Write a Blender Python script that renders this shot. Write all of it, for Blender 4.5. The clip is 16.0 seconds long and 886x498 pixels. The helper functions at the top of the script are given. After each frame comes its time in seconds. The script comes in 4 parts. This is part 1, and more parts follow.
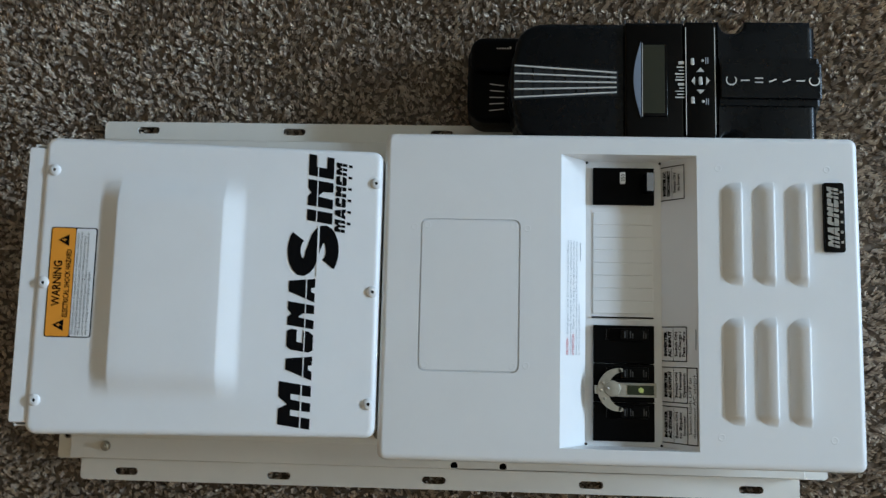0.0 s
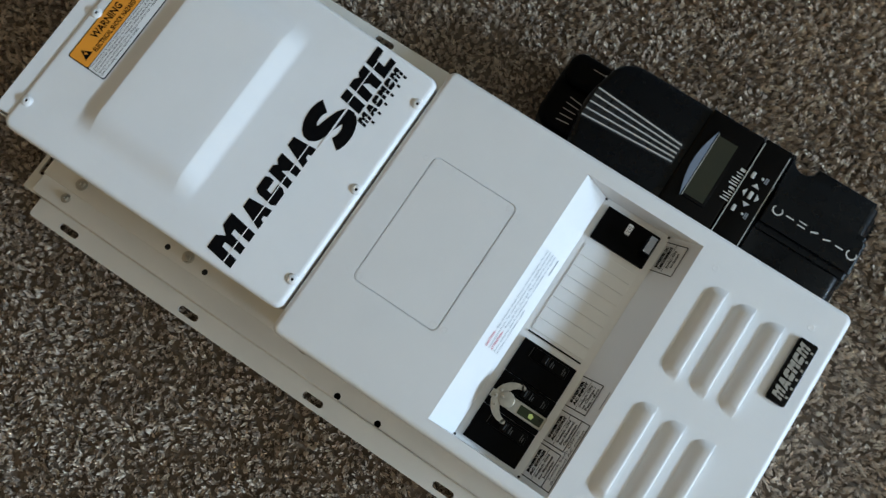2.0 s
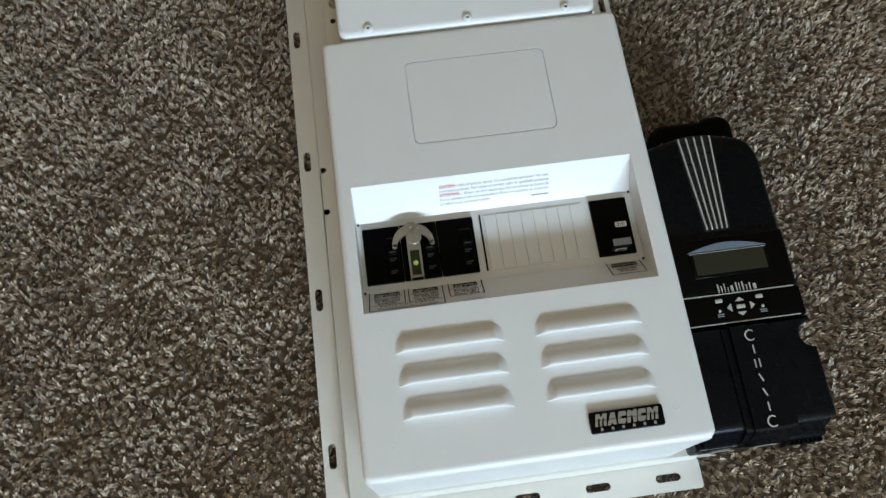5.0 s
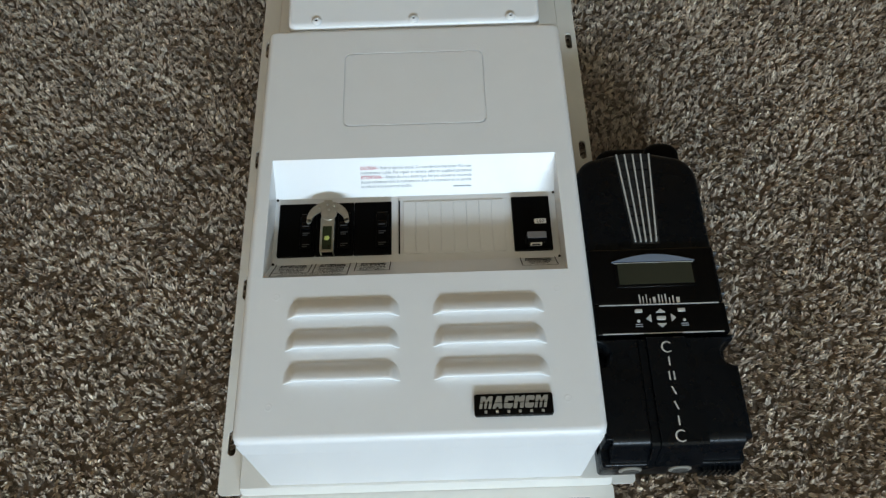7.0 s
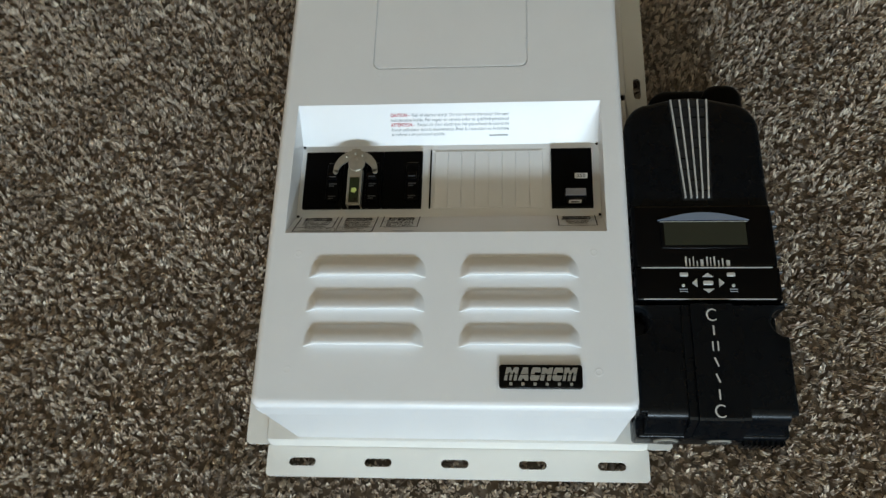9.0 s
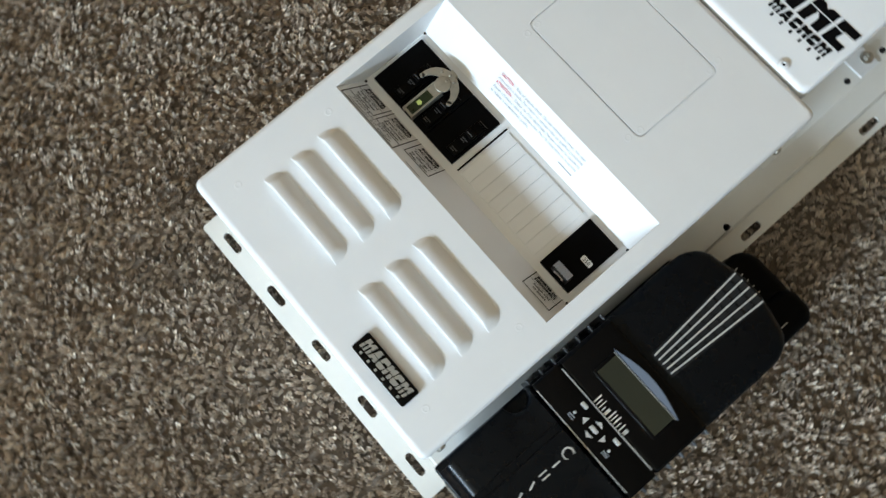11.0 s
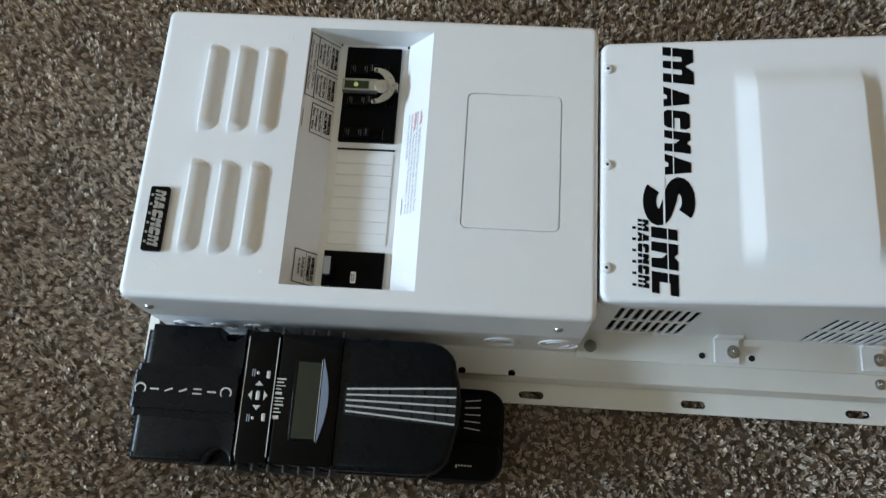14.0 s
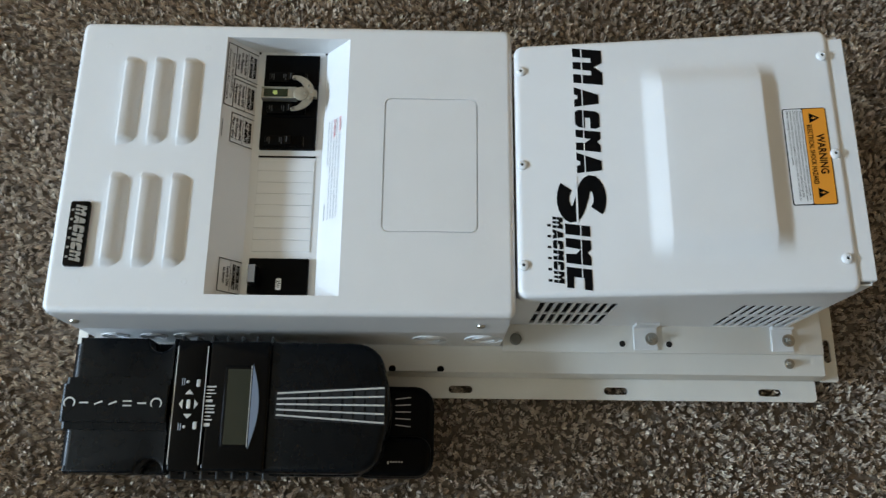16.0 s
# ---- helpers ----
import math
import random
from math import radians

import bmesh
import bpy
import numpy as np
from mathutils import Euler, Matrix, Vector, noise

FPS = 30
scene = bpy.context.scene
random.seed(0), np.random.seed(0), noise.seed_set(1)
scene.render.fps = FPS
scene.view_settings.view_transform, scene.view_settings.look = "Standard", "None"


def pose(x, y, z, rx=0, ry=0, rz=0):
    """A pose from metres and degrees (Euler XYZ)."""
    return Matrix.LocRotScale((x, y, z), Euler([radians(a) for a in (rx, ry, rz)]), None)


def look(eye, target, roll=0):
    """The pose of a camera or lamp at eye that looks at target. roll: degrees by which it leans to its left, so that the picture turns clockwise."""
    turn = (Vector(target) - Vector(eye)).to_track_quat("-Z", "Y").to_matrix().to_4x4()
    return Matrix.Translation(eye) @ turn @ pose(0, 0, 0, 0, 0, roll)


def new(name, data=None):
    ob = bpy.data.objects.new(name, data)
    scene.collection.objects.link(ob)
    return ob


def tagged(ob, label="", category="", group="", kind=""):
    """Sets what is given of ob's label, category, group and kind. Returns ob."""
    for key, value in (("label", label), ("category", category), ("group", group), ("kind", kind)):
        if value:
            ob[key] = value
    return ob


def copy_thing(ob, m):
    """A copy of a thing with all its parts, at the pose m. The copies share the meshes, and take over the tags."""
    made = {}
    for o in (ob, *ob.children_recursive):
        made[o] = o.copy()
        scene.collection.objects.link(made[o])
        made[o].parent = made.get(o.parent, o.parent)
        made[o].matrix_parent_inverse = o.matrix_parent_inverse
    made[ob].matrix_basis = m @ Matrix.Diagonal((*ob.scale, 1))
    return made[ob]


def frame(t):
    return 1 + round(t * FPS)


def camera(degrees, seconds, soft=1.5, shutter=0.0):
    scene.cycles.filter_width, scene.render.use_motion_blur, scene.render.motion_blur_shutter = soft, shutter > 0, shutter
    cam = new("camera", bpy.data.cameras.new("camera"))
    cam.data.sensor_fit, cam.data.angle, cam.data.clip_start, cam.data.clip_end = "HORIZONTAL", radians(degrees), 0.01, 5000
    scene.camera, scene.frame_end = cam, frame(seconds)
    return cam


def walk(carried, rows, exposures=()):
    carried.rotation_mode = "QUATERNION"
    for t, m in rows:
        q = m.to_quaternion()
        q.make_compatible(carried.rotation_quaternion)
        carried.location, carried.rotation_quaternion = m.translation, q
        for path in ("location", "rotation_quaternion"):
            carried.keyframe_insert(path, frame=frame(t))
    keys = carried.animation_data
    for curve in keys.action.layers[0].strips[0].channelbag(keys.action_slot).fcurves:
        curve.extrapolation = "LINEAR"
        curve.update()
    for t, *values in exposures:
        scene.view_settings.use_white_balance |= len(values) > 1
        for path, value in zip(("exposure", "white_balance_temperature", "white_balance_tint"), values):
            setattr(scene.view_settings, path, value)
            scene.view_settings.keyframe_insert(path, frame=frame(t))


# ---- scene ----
cam = camera(56.4, 16.0, 1.3, 0.35)
PATH = [
    (0, (-0.05, 0.37, 0.998), (0.181, 0.455, -0.987), -19.0),
    (0.5, (-0.064, 0.33, 0.987), (0.159, 0.443, -0.997), -20.1),
    (1, (-0.085, 0.29, 0.984), (0.164, 0.424, -0.996), -10.7),
    (1.5, (-0.103, 0.273, 0.988), (0.174, 0.425, -0.987), -1.7),
    (2, (-0.124, 0.272, 0.987), (0.177, 0.508, -0.976), -4.5),
    (2.5, (-0.13, 0.235, 0.983), (0.166, 0.531, -0.973), -4.3),
    (3, (-0.121, 0.167, 0.985), (0.167, 0.51, -0.964), 3.4),
    (3.5, (-0.131, 0.144, 0.985), (0.123, 0.553, -0.957), 1.0),
    (4, (-0.122, 0.084, 0.963), (0.115, 0.557, -0.965), 1.8),
    (4.5, (-0.098, 0.005, 0.966), (0.057, 0.659, -0.917), 1.7),
    (4.7, (-0.101, -0.024, 0.961), (0.013, 0.642, -0.921), 0.1),
    (6.8, (0.013, -0.189, 0.888), (0.032, 0.735, -0.886), -0.2),
    (7, (0.025, -0.19, 0.8835), (0.0245, 0.7545, -0.8795), -1.8),
    (7.5, (0.034, -0.22, 0.848), (-0.008, 0.781, -0.883), -4.1),
    (8, (0.036, -0.235, 0.819), (-0.038, 0.818, -0.88), -4.5),
    (8.5, (0.048, -0.209, 0.828), (-0.067, 0.815, -0.886), -5.8),
    (8.7, (0.052, -0.178, 0.843), (-0.092, 0.74, -0.928), -9.4),
    (10.8, (0.144, 0.049, 0.897), (-0.154, 0.313, -1.063), -6.3),
    (11, (0.16, 0.056, 0.898), (-0.188, 0.265, -1.061), -9.9),
    (11.5, (0.187, 0.108, 0.88), (-0.193, 0.282, -1.076), 0.6),
    (12, (0.238, 0.176, 0.874), (-0.213, 0.238, -1.074), 2.4),
    (12.5, (0.28, 0.261, 0.88), (-0.169, 0.257, -1.069), 3.6),
    (13, (0.335, 0.357, 0.9), (-0.157, 0.355, -1.038), 6.4),
    (13.5, (0.358, 0.372, 0.936), (-0.193, 0.318, -0.986), -0.5),
    (14, (0.344, 0.348, 0.958), (-0.268, 0.263, -0.944), -4.5),
    (14.5, (0.329, 0.352, 0.98), (-0.31, 0.266, -0.913), -4.8),
    (15, (0.323, 0.374, 0.983), (-0.279, 0.359, -0.924), 0.7),
    (15.5, (0.328, 0.379, 0.986), (-0.233, 0.352, -0.934), -0.9),
    (16, (0.335, 0.377, 0.983), (-0.252, 0.412, -0.928), 4.1),
]
EXPOSURES = [(0, -0.07, 6120, 10), (2, 0.02, 6220, 10), (3.5, 0.12, 6400, 11), (4.5, 0.06, 6650, 10), (6.8, -0.10, 6780, 10), (8.7, -0.18, 7020, 10), (10.8, 0.48, 6760, 11), (11.5, 0.28, 6530, 10), (12.3, 0.14, 6330, 10), (13, 0.24, 6310, 10), (14.5, 0.25, 6350, 11), (16, 0.22, 6390, 11)]
walk(cam, [(t, look(eye, target, roll)) for t, eye, target, roll in PATH], EXPOSURES)

# ---- world, daylight from the window to the south-east, exposure ----
world = bpy.data.worlds.new("world")
scene.world = world
world.use_nodes = True
sky = world.node_tree.nodes.new("ShaderNodeTexSky")
sky.sky_type, sky.sun_disc, sky.sun_elevation, sky.sun_rotation = "NISHITA", False, radians(35), radians(60)
world.node_tree.links.new(sky.outputs[0], world.node_tree.nodes["Background"].inputs[0])
world.node_tree.nodes["Background"].inputs[1].default_value = 0.12
WIN_X, WIN_Y, WIN_Z0, WIN_Z1, WIN_W = 0.45, -3.3, 1.36, 1.80, 1.9
glow = bpy.data.lights.new("window_daylight", "AREA")
glow.shape, glow.size, glow.size_y, glow.energy, glow.color = "RECTANGLE", WIN_W - 0.1, WIN_Z1 - WIN_Z0 - 0.1, 163.0, (0.595, 0.80, 1.0)
lamp = new("window_daylight", glow)
lamp.matrix_world = look((WIN_X, WIN_Y - 0.02, (WIN_Z0 + WIN_Z1) / 2), (WIN_X - 0.3, 0.2, 0.9))


# ---- materials ----
def material(name, colour, rough=0.5, metal=0.0, spread=0.05, scale=40.0, bump=0.0, bump_scale=200.0, spec=0.5, rough_spread=0.08):
    m = bpy.data.materials.new(name)
    m.use_nodes = True
    nt = m.node_tree
    b = nt.nodes["Principled BSDF"]
    b.inputs["Metallic"].default_value = metal
    b.inputs["Specular IOR Level"].default_value = spec
    tc = nt.nodes.new("ShaderNodeTexCoord")
    n1, n2 = nt.nodes.new("ShaderNodeTexNoise"), nt.nodes.new("ShaderNodeTexNoise")
    n1.inputs["Scale"].default_value, n2.inputs["Scale"].default_value = scale, scale / 9
    n1.inputs["Detail"].default_value = 5
    for n in (n1, n2):
        nt.links.new(tc.outputs["Object"], n.inputs["Vector"])
    mix = nt.nodes.new("ShaderNodeMath")
    mix.operation = "ADD"
    nt.links.new(n1.outputs["Fac"], mix.inputs[0])
    nt.links.new(n2.outputs["Fac"], mix.inputs[1])
    ramp = nt.nodes.new("ShaderNodeMapRange")
    ramp.inputs["From Min"].default_value, ramp.inputs["From Max"].default_value = 0.6, 1.4
    ramp.inputs["To Min"].default_value, ramp.inputs["To Max"].default_value = 1 - spread, 1 + spread
    nt.links.new(mix.outputs[0], ramp.inputs["Value"])
    vec = nt.nodes.new("ShaderNodeVectorMath")
    vec.operation = "SCALE"
    vec.inputs[0].default_value = colour
    nt.links.new(ramp.outputs[0], vec.inputs["Scale"])
    nt.links.new(vec.outputs[0], b.inputs["Base Color"])
    rr = nt.nodes.new("ShaderNodeMapRange")
    rr.inputs["To Min"].default_value, rr.inputs["To Max"].default_value = rough - rough_spread, rough + rough_spread
    nt.links.new(n1.outputs["Fac"], rr.inputs["Value"])
    nt.links.new(rr.outputs[0], b.inputs["Roughness"])
    if bump:
        n3, bp = nt.nodes.new("ShaderNodeTexNoise"), nt.nodes.new("ShaderNodeBump")
        n3.inputs["Scale"].default_value = bump_scale
        nt.links.new(tc.outputs["Object"], n3.inputs["Vector"])
        bp.inputs["Strength"].default_value, bp.inputs["Distance"].default_value = bump, 0.002
        nt.links.new(n3.outputs["Fac"], bp.inputs["Height"])
        nt.links.new(bp.outputs[0], b.inputs["Normal"])
    return m


PAINT = material("white_powder_coat", (0.80, 0.80, 0.80), 0.36, 0, 0.02, 30, 0.03, 900)
PLATE = material("cream_powder_coat", (0.76, 0.74, 0.69), 0.42, 0, 0.04, 25, 0.03, 900)
STEEL = material("zinc_steel", (0.50, 0.49, 0.45), 0.30, 1.0, 0.1, 200)
BLACK = material("black_satin_plastic", (0.0012, 0.0022, 0.0036), 0.28, 0, 0.12, 60, 0.05, 1500, 0.20)
GLOSS = material("black_gloss_plastic", (0.0014, 0.0014, 0.0017), 0.14, 0, 0.1, 50, 0, 200, 0.15)
BREAKER = material("black_breaker_plastic", (0.0014, 0.0014, 0.0016), 0.34, 0, 0.1, 90, 0.04, 900, 0.07)
INK = material("black_ink", (0.0025, 0.0025, 0.003), 0.5, 0, 0.05, 80, 0, 200, 0.08)
RED = material("red_ink", (0.55, 0.10, 0.12), 0.5, 0, 0.05, 80)
GREYINK = material("grey_ink", (0.30, 0.31, 0.33), 0.5, 0, 0.05, 80)
# dim print on the breakers, and the caught light painted on the black fins
DIMINK_GLINT = material("dim_grey_moulding_and_glint", (0.055, 0.057, 0.06), 0.4, 0, 0.05, 80)
DULL = material("dull_zinc", (0.46, 0.44, 0.38), 0.38, 0.75, 0.18, 220)
SILVER = material("silver_print", (0.62, 0.61, 0.58), 0.35, 0.3, 0.06, 120)
BADGE = material("worn_silver_print", (0.34, 0.32, 0.28), 0.35, 0.3, 0.12, 160)
CRESCENT = material("blue_grey_plastic", (0.20, 0.24, 0.31), 0.25, 0.1, 0.05, 60)
LCD = material("olive_lcd_glass", (0.030, 0.031, 0.020), 0.16, 0, 0.05, 60, 0, 200, 0.3)
ORANGE = material("orange_label", (0.83, 0.32, 0.03), 0.4, 0, 0.03, 60)
LABEL = material("white_label", (0.80, 0.80, 0.80), 0.4, 0, 0.03, 60)
# near black, also painted where only shade fills holes and vents
DARK = material("near_black_and_hole_shade", (0.006, 0.0055, 0.005), 0.8, 0, 0.1, 40)
GREEN = material("pale_green_print", (0.55, 0.62, 0.18), 0.4, 0, 0.2, 300)
STICKER = material("dark_green_sticker", (0.012, 0.020, 0.006), 0.3, 0, 0.2, 200)
TOGGLE = material("grey_gloss_plastic", (0.34, 0.36, 0.40), 0.16, 0.8, 0.05, 60)
RUBBER = material("grey_rubber", (0.20, 0.20, 0.18), 0.6, 0, 0.1, 100)
# unseen walls and ceiling, tinted to set the room's bounce light
WALLP = material("warm_bounce_wall", (0.64, 0.42, 0.22), 0.7, 0, 0.03, 6, 0.05, 120)
WALLE = material("grey_bounce_wall", (0.37, 0.365, 0.35), 0.7, 0, 0.03, 6, 0.05, 120)
CEIL = material("warm_bounce_ceiling", (0.77, 0.62, 0.43), 0.8, 0, 0.02, 6, 0.1, 90)
TRIM = material("trim_paint", (0.8, 0.8, 0.78), 0.4, 0, 0.02, 12)


def carpet_material(name, tufted):
    m = bpy.data.materials.new(name)
    m.use_nodes = True
    nt = m.node_tree
    b = nt.nodes["Principled BSDF"]
    ramp = nt.nodes.new("ShaderNodeValToRGB")
    if tufted:
        geo = nt.nodes.new("ShaderNodeAttribute")
        geo.attribute_name = "yarn"
        nt.links.new(geo.outputs["Fac"], ramp.inputs[0])
    else:
        spots = nt.nodes.new("ShaderNodeTexNoise")
        spots.inputs["Scale"].default_value, spots.inputs["Detail"].default_value = 120.0, 3
        where = nt.nodes.new("ShaderNodeTexCoord")
        nt.links.new(where.outputs["Object"], spots.inputs["Vector"])
        nt.links.new(spots.outputs["Fac"], ramp.inputs[0])
    e = ramp.color_ramp.elements
    stops = ((0.0, (0.075, 0.047, 0.030)), (0.28, (0.22, 0.158, 0.108)), (0.50, (0.44, 0.335, 0.245)), (0.72, (0.72, 0.575, 0.44)), (1.0, (0.93, 0.81, 0.66)))
    while len(e) < len(stops):
        e.new(0.5)
    for el, (p, c) in zip(e, stops):
        el.position, el.color = p, (*c, 1)
    tc, noi, mul = nt.nodes.new("ShaderNodeTexCoord"), nt.nodes.new("ShaderNodeTexNoise"), nt.nodes.new("ShaderNodeVectorMath")
    noi.inputs["Scale"].default_value, noi.inputs["Detail"].default_value = 7.0, 4
    rng = nt.nodes.new("ShaderNodeMapRange")
    # flat field is darkened for the shade between tufts and less warm bounce
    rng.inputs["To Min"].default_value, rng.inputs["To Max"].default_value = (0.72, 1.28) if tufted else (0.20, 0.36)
    nt.links.new(tc.outputs["Object"], noi.inputs["Vector"])
    nt.links.new(noi.outputs["Fac"], rng.inputs["Value"])
    mul.operation = "SCALE"
    nt.links.new(ramp.outputs[0], mul.inputs[0])
    nt.links.new(rng.outputs[0], mul.inputs["Scale"])
    nt.links.new(mul.outputs[0], b.inputs["Base Color"])
    b.inputs["Roughness"].default_value = 0.9
    fib, bp = nt.nodes.new("ShaderNodeTexNoise"), nt.nodes.new("ShaderNodeBump")
    fib.inputs["Scale"].default_value, fib.inputs["Detail"].default_value = 900.0, 2
    nt.links.new(tc.outputs["Object"], fib.inputs["Vector"])
    bp.inputs["Strength"].default_value, bp.inputs["Distance"].default_value = 0.9, 0.002
    nt.links.new(fib.outputs["Fac"], bp.inputs["Height"])
    nt.links.new(bp.outputs[0], b.inputs["Normal"])
    b.inputs["Sheen Weight"].default_value = 0.25
    return m


YARN = carpet_material("carpet_yarn", True)
FIELD = carpet_material("carpet_field_shaded", False)
BACKING = material("carpet_backing", (0.19, 0.145, 0.108), 0.95, 0, 0.35, 260, 0.8, 260)


# ---- mesh helpers ----
def flush(name, bm, mat, parent=None, label="", smooth=35):
    bmesh.ops.recalc_face_normals(bm, faces=bm.faces[:])
    me = bpy.data.meshes.new(name)
    bm.to_mesh(me)
    bm.free()
    me.materials.append(mat)
    if smooth:
        me.shade_smooth()
        me.set_sharp_from_angle(angle=radians(smooth))
    ob = new(name, me)
    if parent:
        ob.parent = parent
    if label:
        ob["label"] = label
    return ob


part = flush


def thing(name, label, category, group="", at=(0, 0, 0)):
    ob = new(name)
    ob.empty_display_size = 0.02
    ob.location = at
    return tagged(ob, label, category, group)


def box(bm, x0, x1, y0, y1, z0, z1, bev=0.0, seg=2):
    got = bmesh.ops.create_cube(bm, size=1, matrix=Matrix.Translation(((x0 + x1) / 2, (y0 + y1) / 2, (z0 + z1) / 2)) @ Matrix.Diagonal((x1 - x0, y1 - y0, z1 - z0, 1)))
    if bev:
        edges = list({e for v in got["verts"] for e in v.link_edges})
        bmesh.ops.bevel(bm, geom=edges, offset=bev, segments=seg, affect="EDGES", profile=0.5)
    return bm


def boxed(x0, x1, y0, y1, z0, z1, bev=0.0, seg=2):
    return box(bmesh.new(), x0, x1, y0, y1, z0, z1, bev, seg)


def rrect(x0, x1, y0, y1, r, n=5):
    pts = []
    for cx, cy, a in ((x1 - r, y1 - r, 0), (x0 + r, y1 - r, 90), (x0 + r, y0 + r, 180), (x1 - r, y0 + r, 270)):
        for i in range(n + 1):
            t = radians(a + 90 * i / n)
            pts.append((cx + r * math.cos(t), cy + r * math.sin(t)))
    return pts


def circle(cx, cy, r, n=20):
    return [(cx + r * math.cos(2 * math.pi * i / n), cy + r * math.sin(2 * math.pi * i / n)) for i in range(n)]


def inset(loop, d):
    """A counter-clockwise outline moved inwards by d."""
    out, n = [], len(loop)
    for i in range(n):
        a, b, c = Vector(loop[i - 1]), Vector(loop[i]), Vector(loop[(i + 1) % n])
        u, v = (b - a).normalized(), (c - b).normalized()
        nu, nv = Vector((-u.y, u.x)), Vector((-v.y, v.x))
        m = (nu + nv)
        m = m / max(0.4, m.length_squared / 2)
        out.append(tuple(b + m * d))
    return out


def loft(bm, loops, close_first=False, close_last=False):
    rings = [[bm.verts.new(p) for p in lp] for lp in loops]
    for a, b in zip(rings, rings[1:]):
        n = len(a)
        for i in range(n):
            bm.faces.new((a[i], a[(i + 1) % n], b[(i + 1) % n], b[i]))
    if close_first:
        bm.faces.new(rings[0])
    if close_last:
        bm.faces.new(rings[-1])
    return bm


def solid(bm, outline, z0, z1, bev=0.0, seg=3, zf=None):
    """An outline raised from z0 to z1 with a rounded upper edge. zf(x, y) is added to the top's height."""
    zf = zf or (lambda x, y: 0.0)
    loops = [[(x, y, z0) for x, y in outline]]
    if bev:
        for i in range(seg + 1):
            a = math.pi / 2 * i / seg
            lp = inset(outline, bev * (1 - math.cos(a)))
            loops.append([(x, y, z1 - bev + bev * math.sin(a) + zf(x, y)) for x, y in lp])
    else:
        loops.append([(x, y, z1 + zf(x, y)) for x, y in outline])
    return loft(bm, loops, True, True)


def sheet(bm, outer, holes, place, depth=None):
    """A flat sheet with holes; place(u, v, d) gives its points, d being the depth below the sheet."""
    tmp = bmesh.new()
    edges = []
    for lp in (outer, *holes):
        vs = [tmp.verts.new((x, y, 0)) for x, y in lp]
        edges += [tmp.edges.new((vs[i - 1], vs[i])) for i in range(len(vs))]
    bmesh.ops.triangle_fill(tmp, use_beauty=True, use_dissolve=False, edges=edges, normal=(0, 0, 1))
    for d in ((0.0,) if depth is None else (0.0, depth)):
        made = {v: bm.verts.new(place(v.co.x, v.co.y, d)) for v in tmp.verts}
        for f in tmp.faces:
            bm.faces.new([made[v] for v in f.verts])
    if depth is not None:
        for lp in (outer, *holes):
            loft(bm, [[place(x, y, 0.0) for x, y in lp], [place(x, y, depth) for x, y in lp]])
    tmp.free()
    bmesh.ops.remove_doubles(bm, verts=bm.verts[:], dist=1e-6)
    return bm


def lettering(name, words, size, m, mat, parent, width=None, align="LEFT", squash=1.0, bold=0.0):
    """Flat built-in lettering as a mesh, read along x of the pose m, fitted to a width."""
    cu = bpy.data.curves.new(name, "FONT")
    cu.body, cu.size, cu.align_x, cu.resolution_u, cu.offset = words, size, align, 2, bold
    tmp = bpy.data.objects.new(name, cu)
    scene.collection.objects.link(tmp)
    bpy.context.view_layer.update()
    me = bpy.data.meshes.new_from_object(tmp)
    bpy.data.objects.remove(tmp)
    bpy.data.curves.remove(cu)
    xs = [v.co.x for v in me.vertices]
    s = width / (max(xs) - min(xs)) if width else 1.0
    me.transform(m @ Matrix.Diagonal((s, squash, 1, 1)))
    me.materials.append(mat)
    ob = new(name, me)
    ob.parent = parent
    return ob


def ring_band(bm, outline, z, w, h):
    """A thin raised band that follows an outline."""
    o, i = inset(outline, -w / 2), inset(outline, w / 2)
    om, im = inset(outline, -w / 5), inset(outline, w / 5)
    loft(bm, [[(x, y, z) for x, y in o], [(x, y, z + h) for x, y in om], [(x, y, z + h) for x, y in im], [(x, y, z) for x, y in i]])
    return bm


def dome_screw(name, x, y, z, parent, mat=PAINT, r=0.0058, tilt=0.0):
    """A pan-head screw; a near-black hexagon paints the shade in its socket."""
    def at(px, py, pz):
        return (x + px, y + py * math.cos(tilt) - pz * math.sin(tilt), z + py * math.sin(tilt) + pz * math.cos(tilt))
    bm = bmesh.new()
    prof = ((1.0, 0.0), (0.98, 0.0011), (0.85, 0.0021), (0.6, 0.0028), (0.32, 0.0031), (0.30, 0.0012))
    loft(bm, [[at(px, py, h) for px, py in circle(0, 0, r * k, 18)] for k, h in prof], False, True)
    ob = part(name, bm, mat, parent, "white pan-head screw" if mat is PAINT else "zinc screw")
    bm = bmesh.new()
    loft(bm, [[at(px, py, 0.0013) for px, py in circle(0, 0, r * 0.28, 6)]], False, True)
    part("socket", bm, DARK, ob)
    return ob


def hex_bolt(name, x, y, z, parent, r=0.0055, h=0.005, washer=0.0075):
    bm = bmesh.new()
    solid(bm, circle(x, y, washer, 20), z, z + 0.0012, 0.0004)
    solid(bm, circle(x, y, r, 6), z + 0.0012, z + 0.0012 + h, 0.0008)
    solid(bm, circle(x, y, r * 0.5, 12), z + 0.0012 + h, z + 0.0045 + h, 0.0006)
    return part(name, bm, STEEL, parent, "zinc hex bolt with a washer", 30)


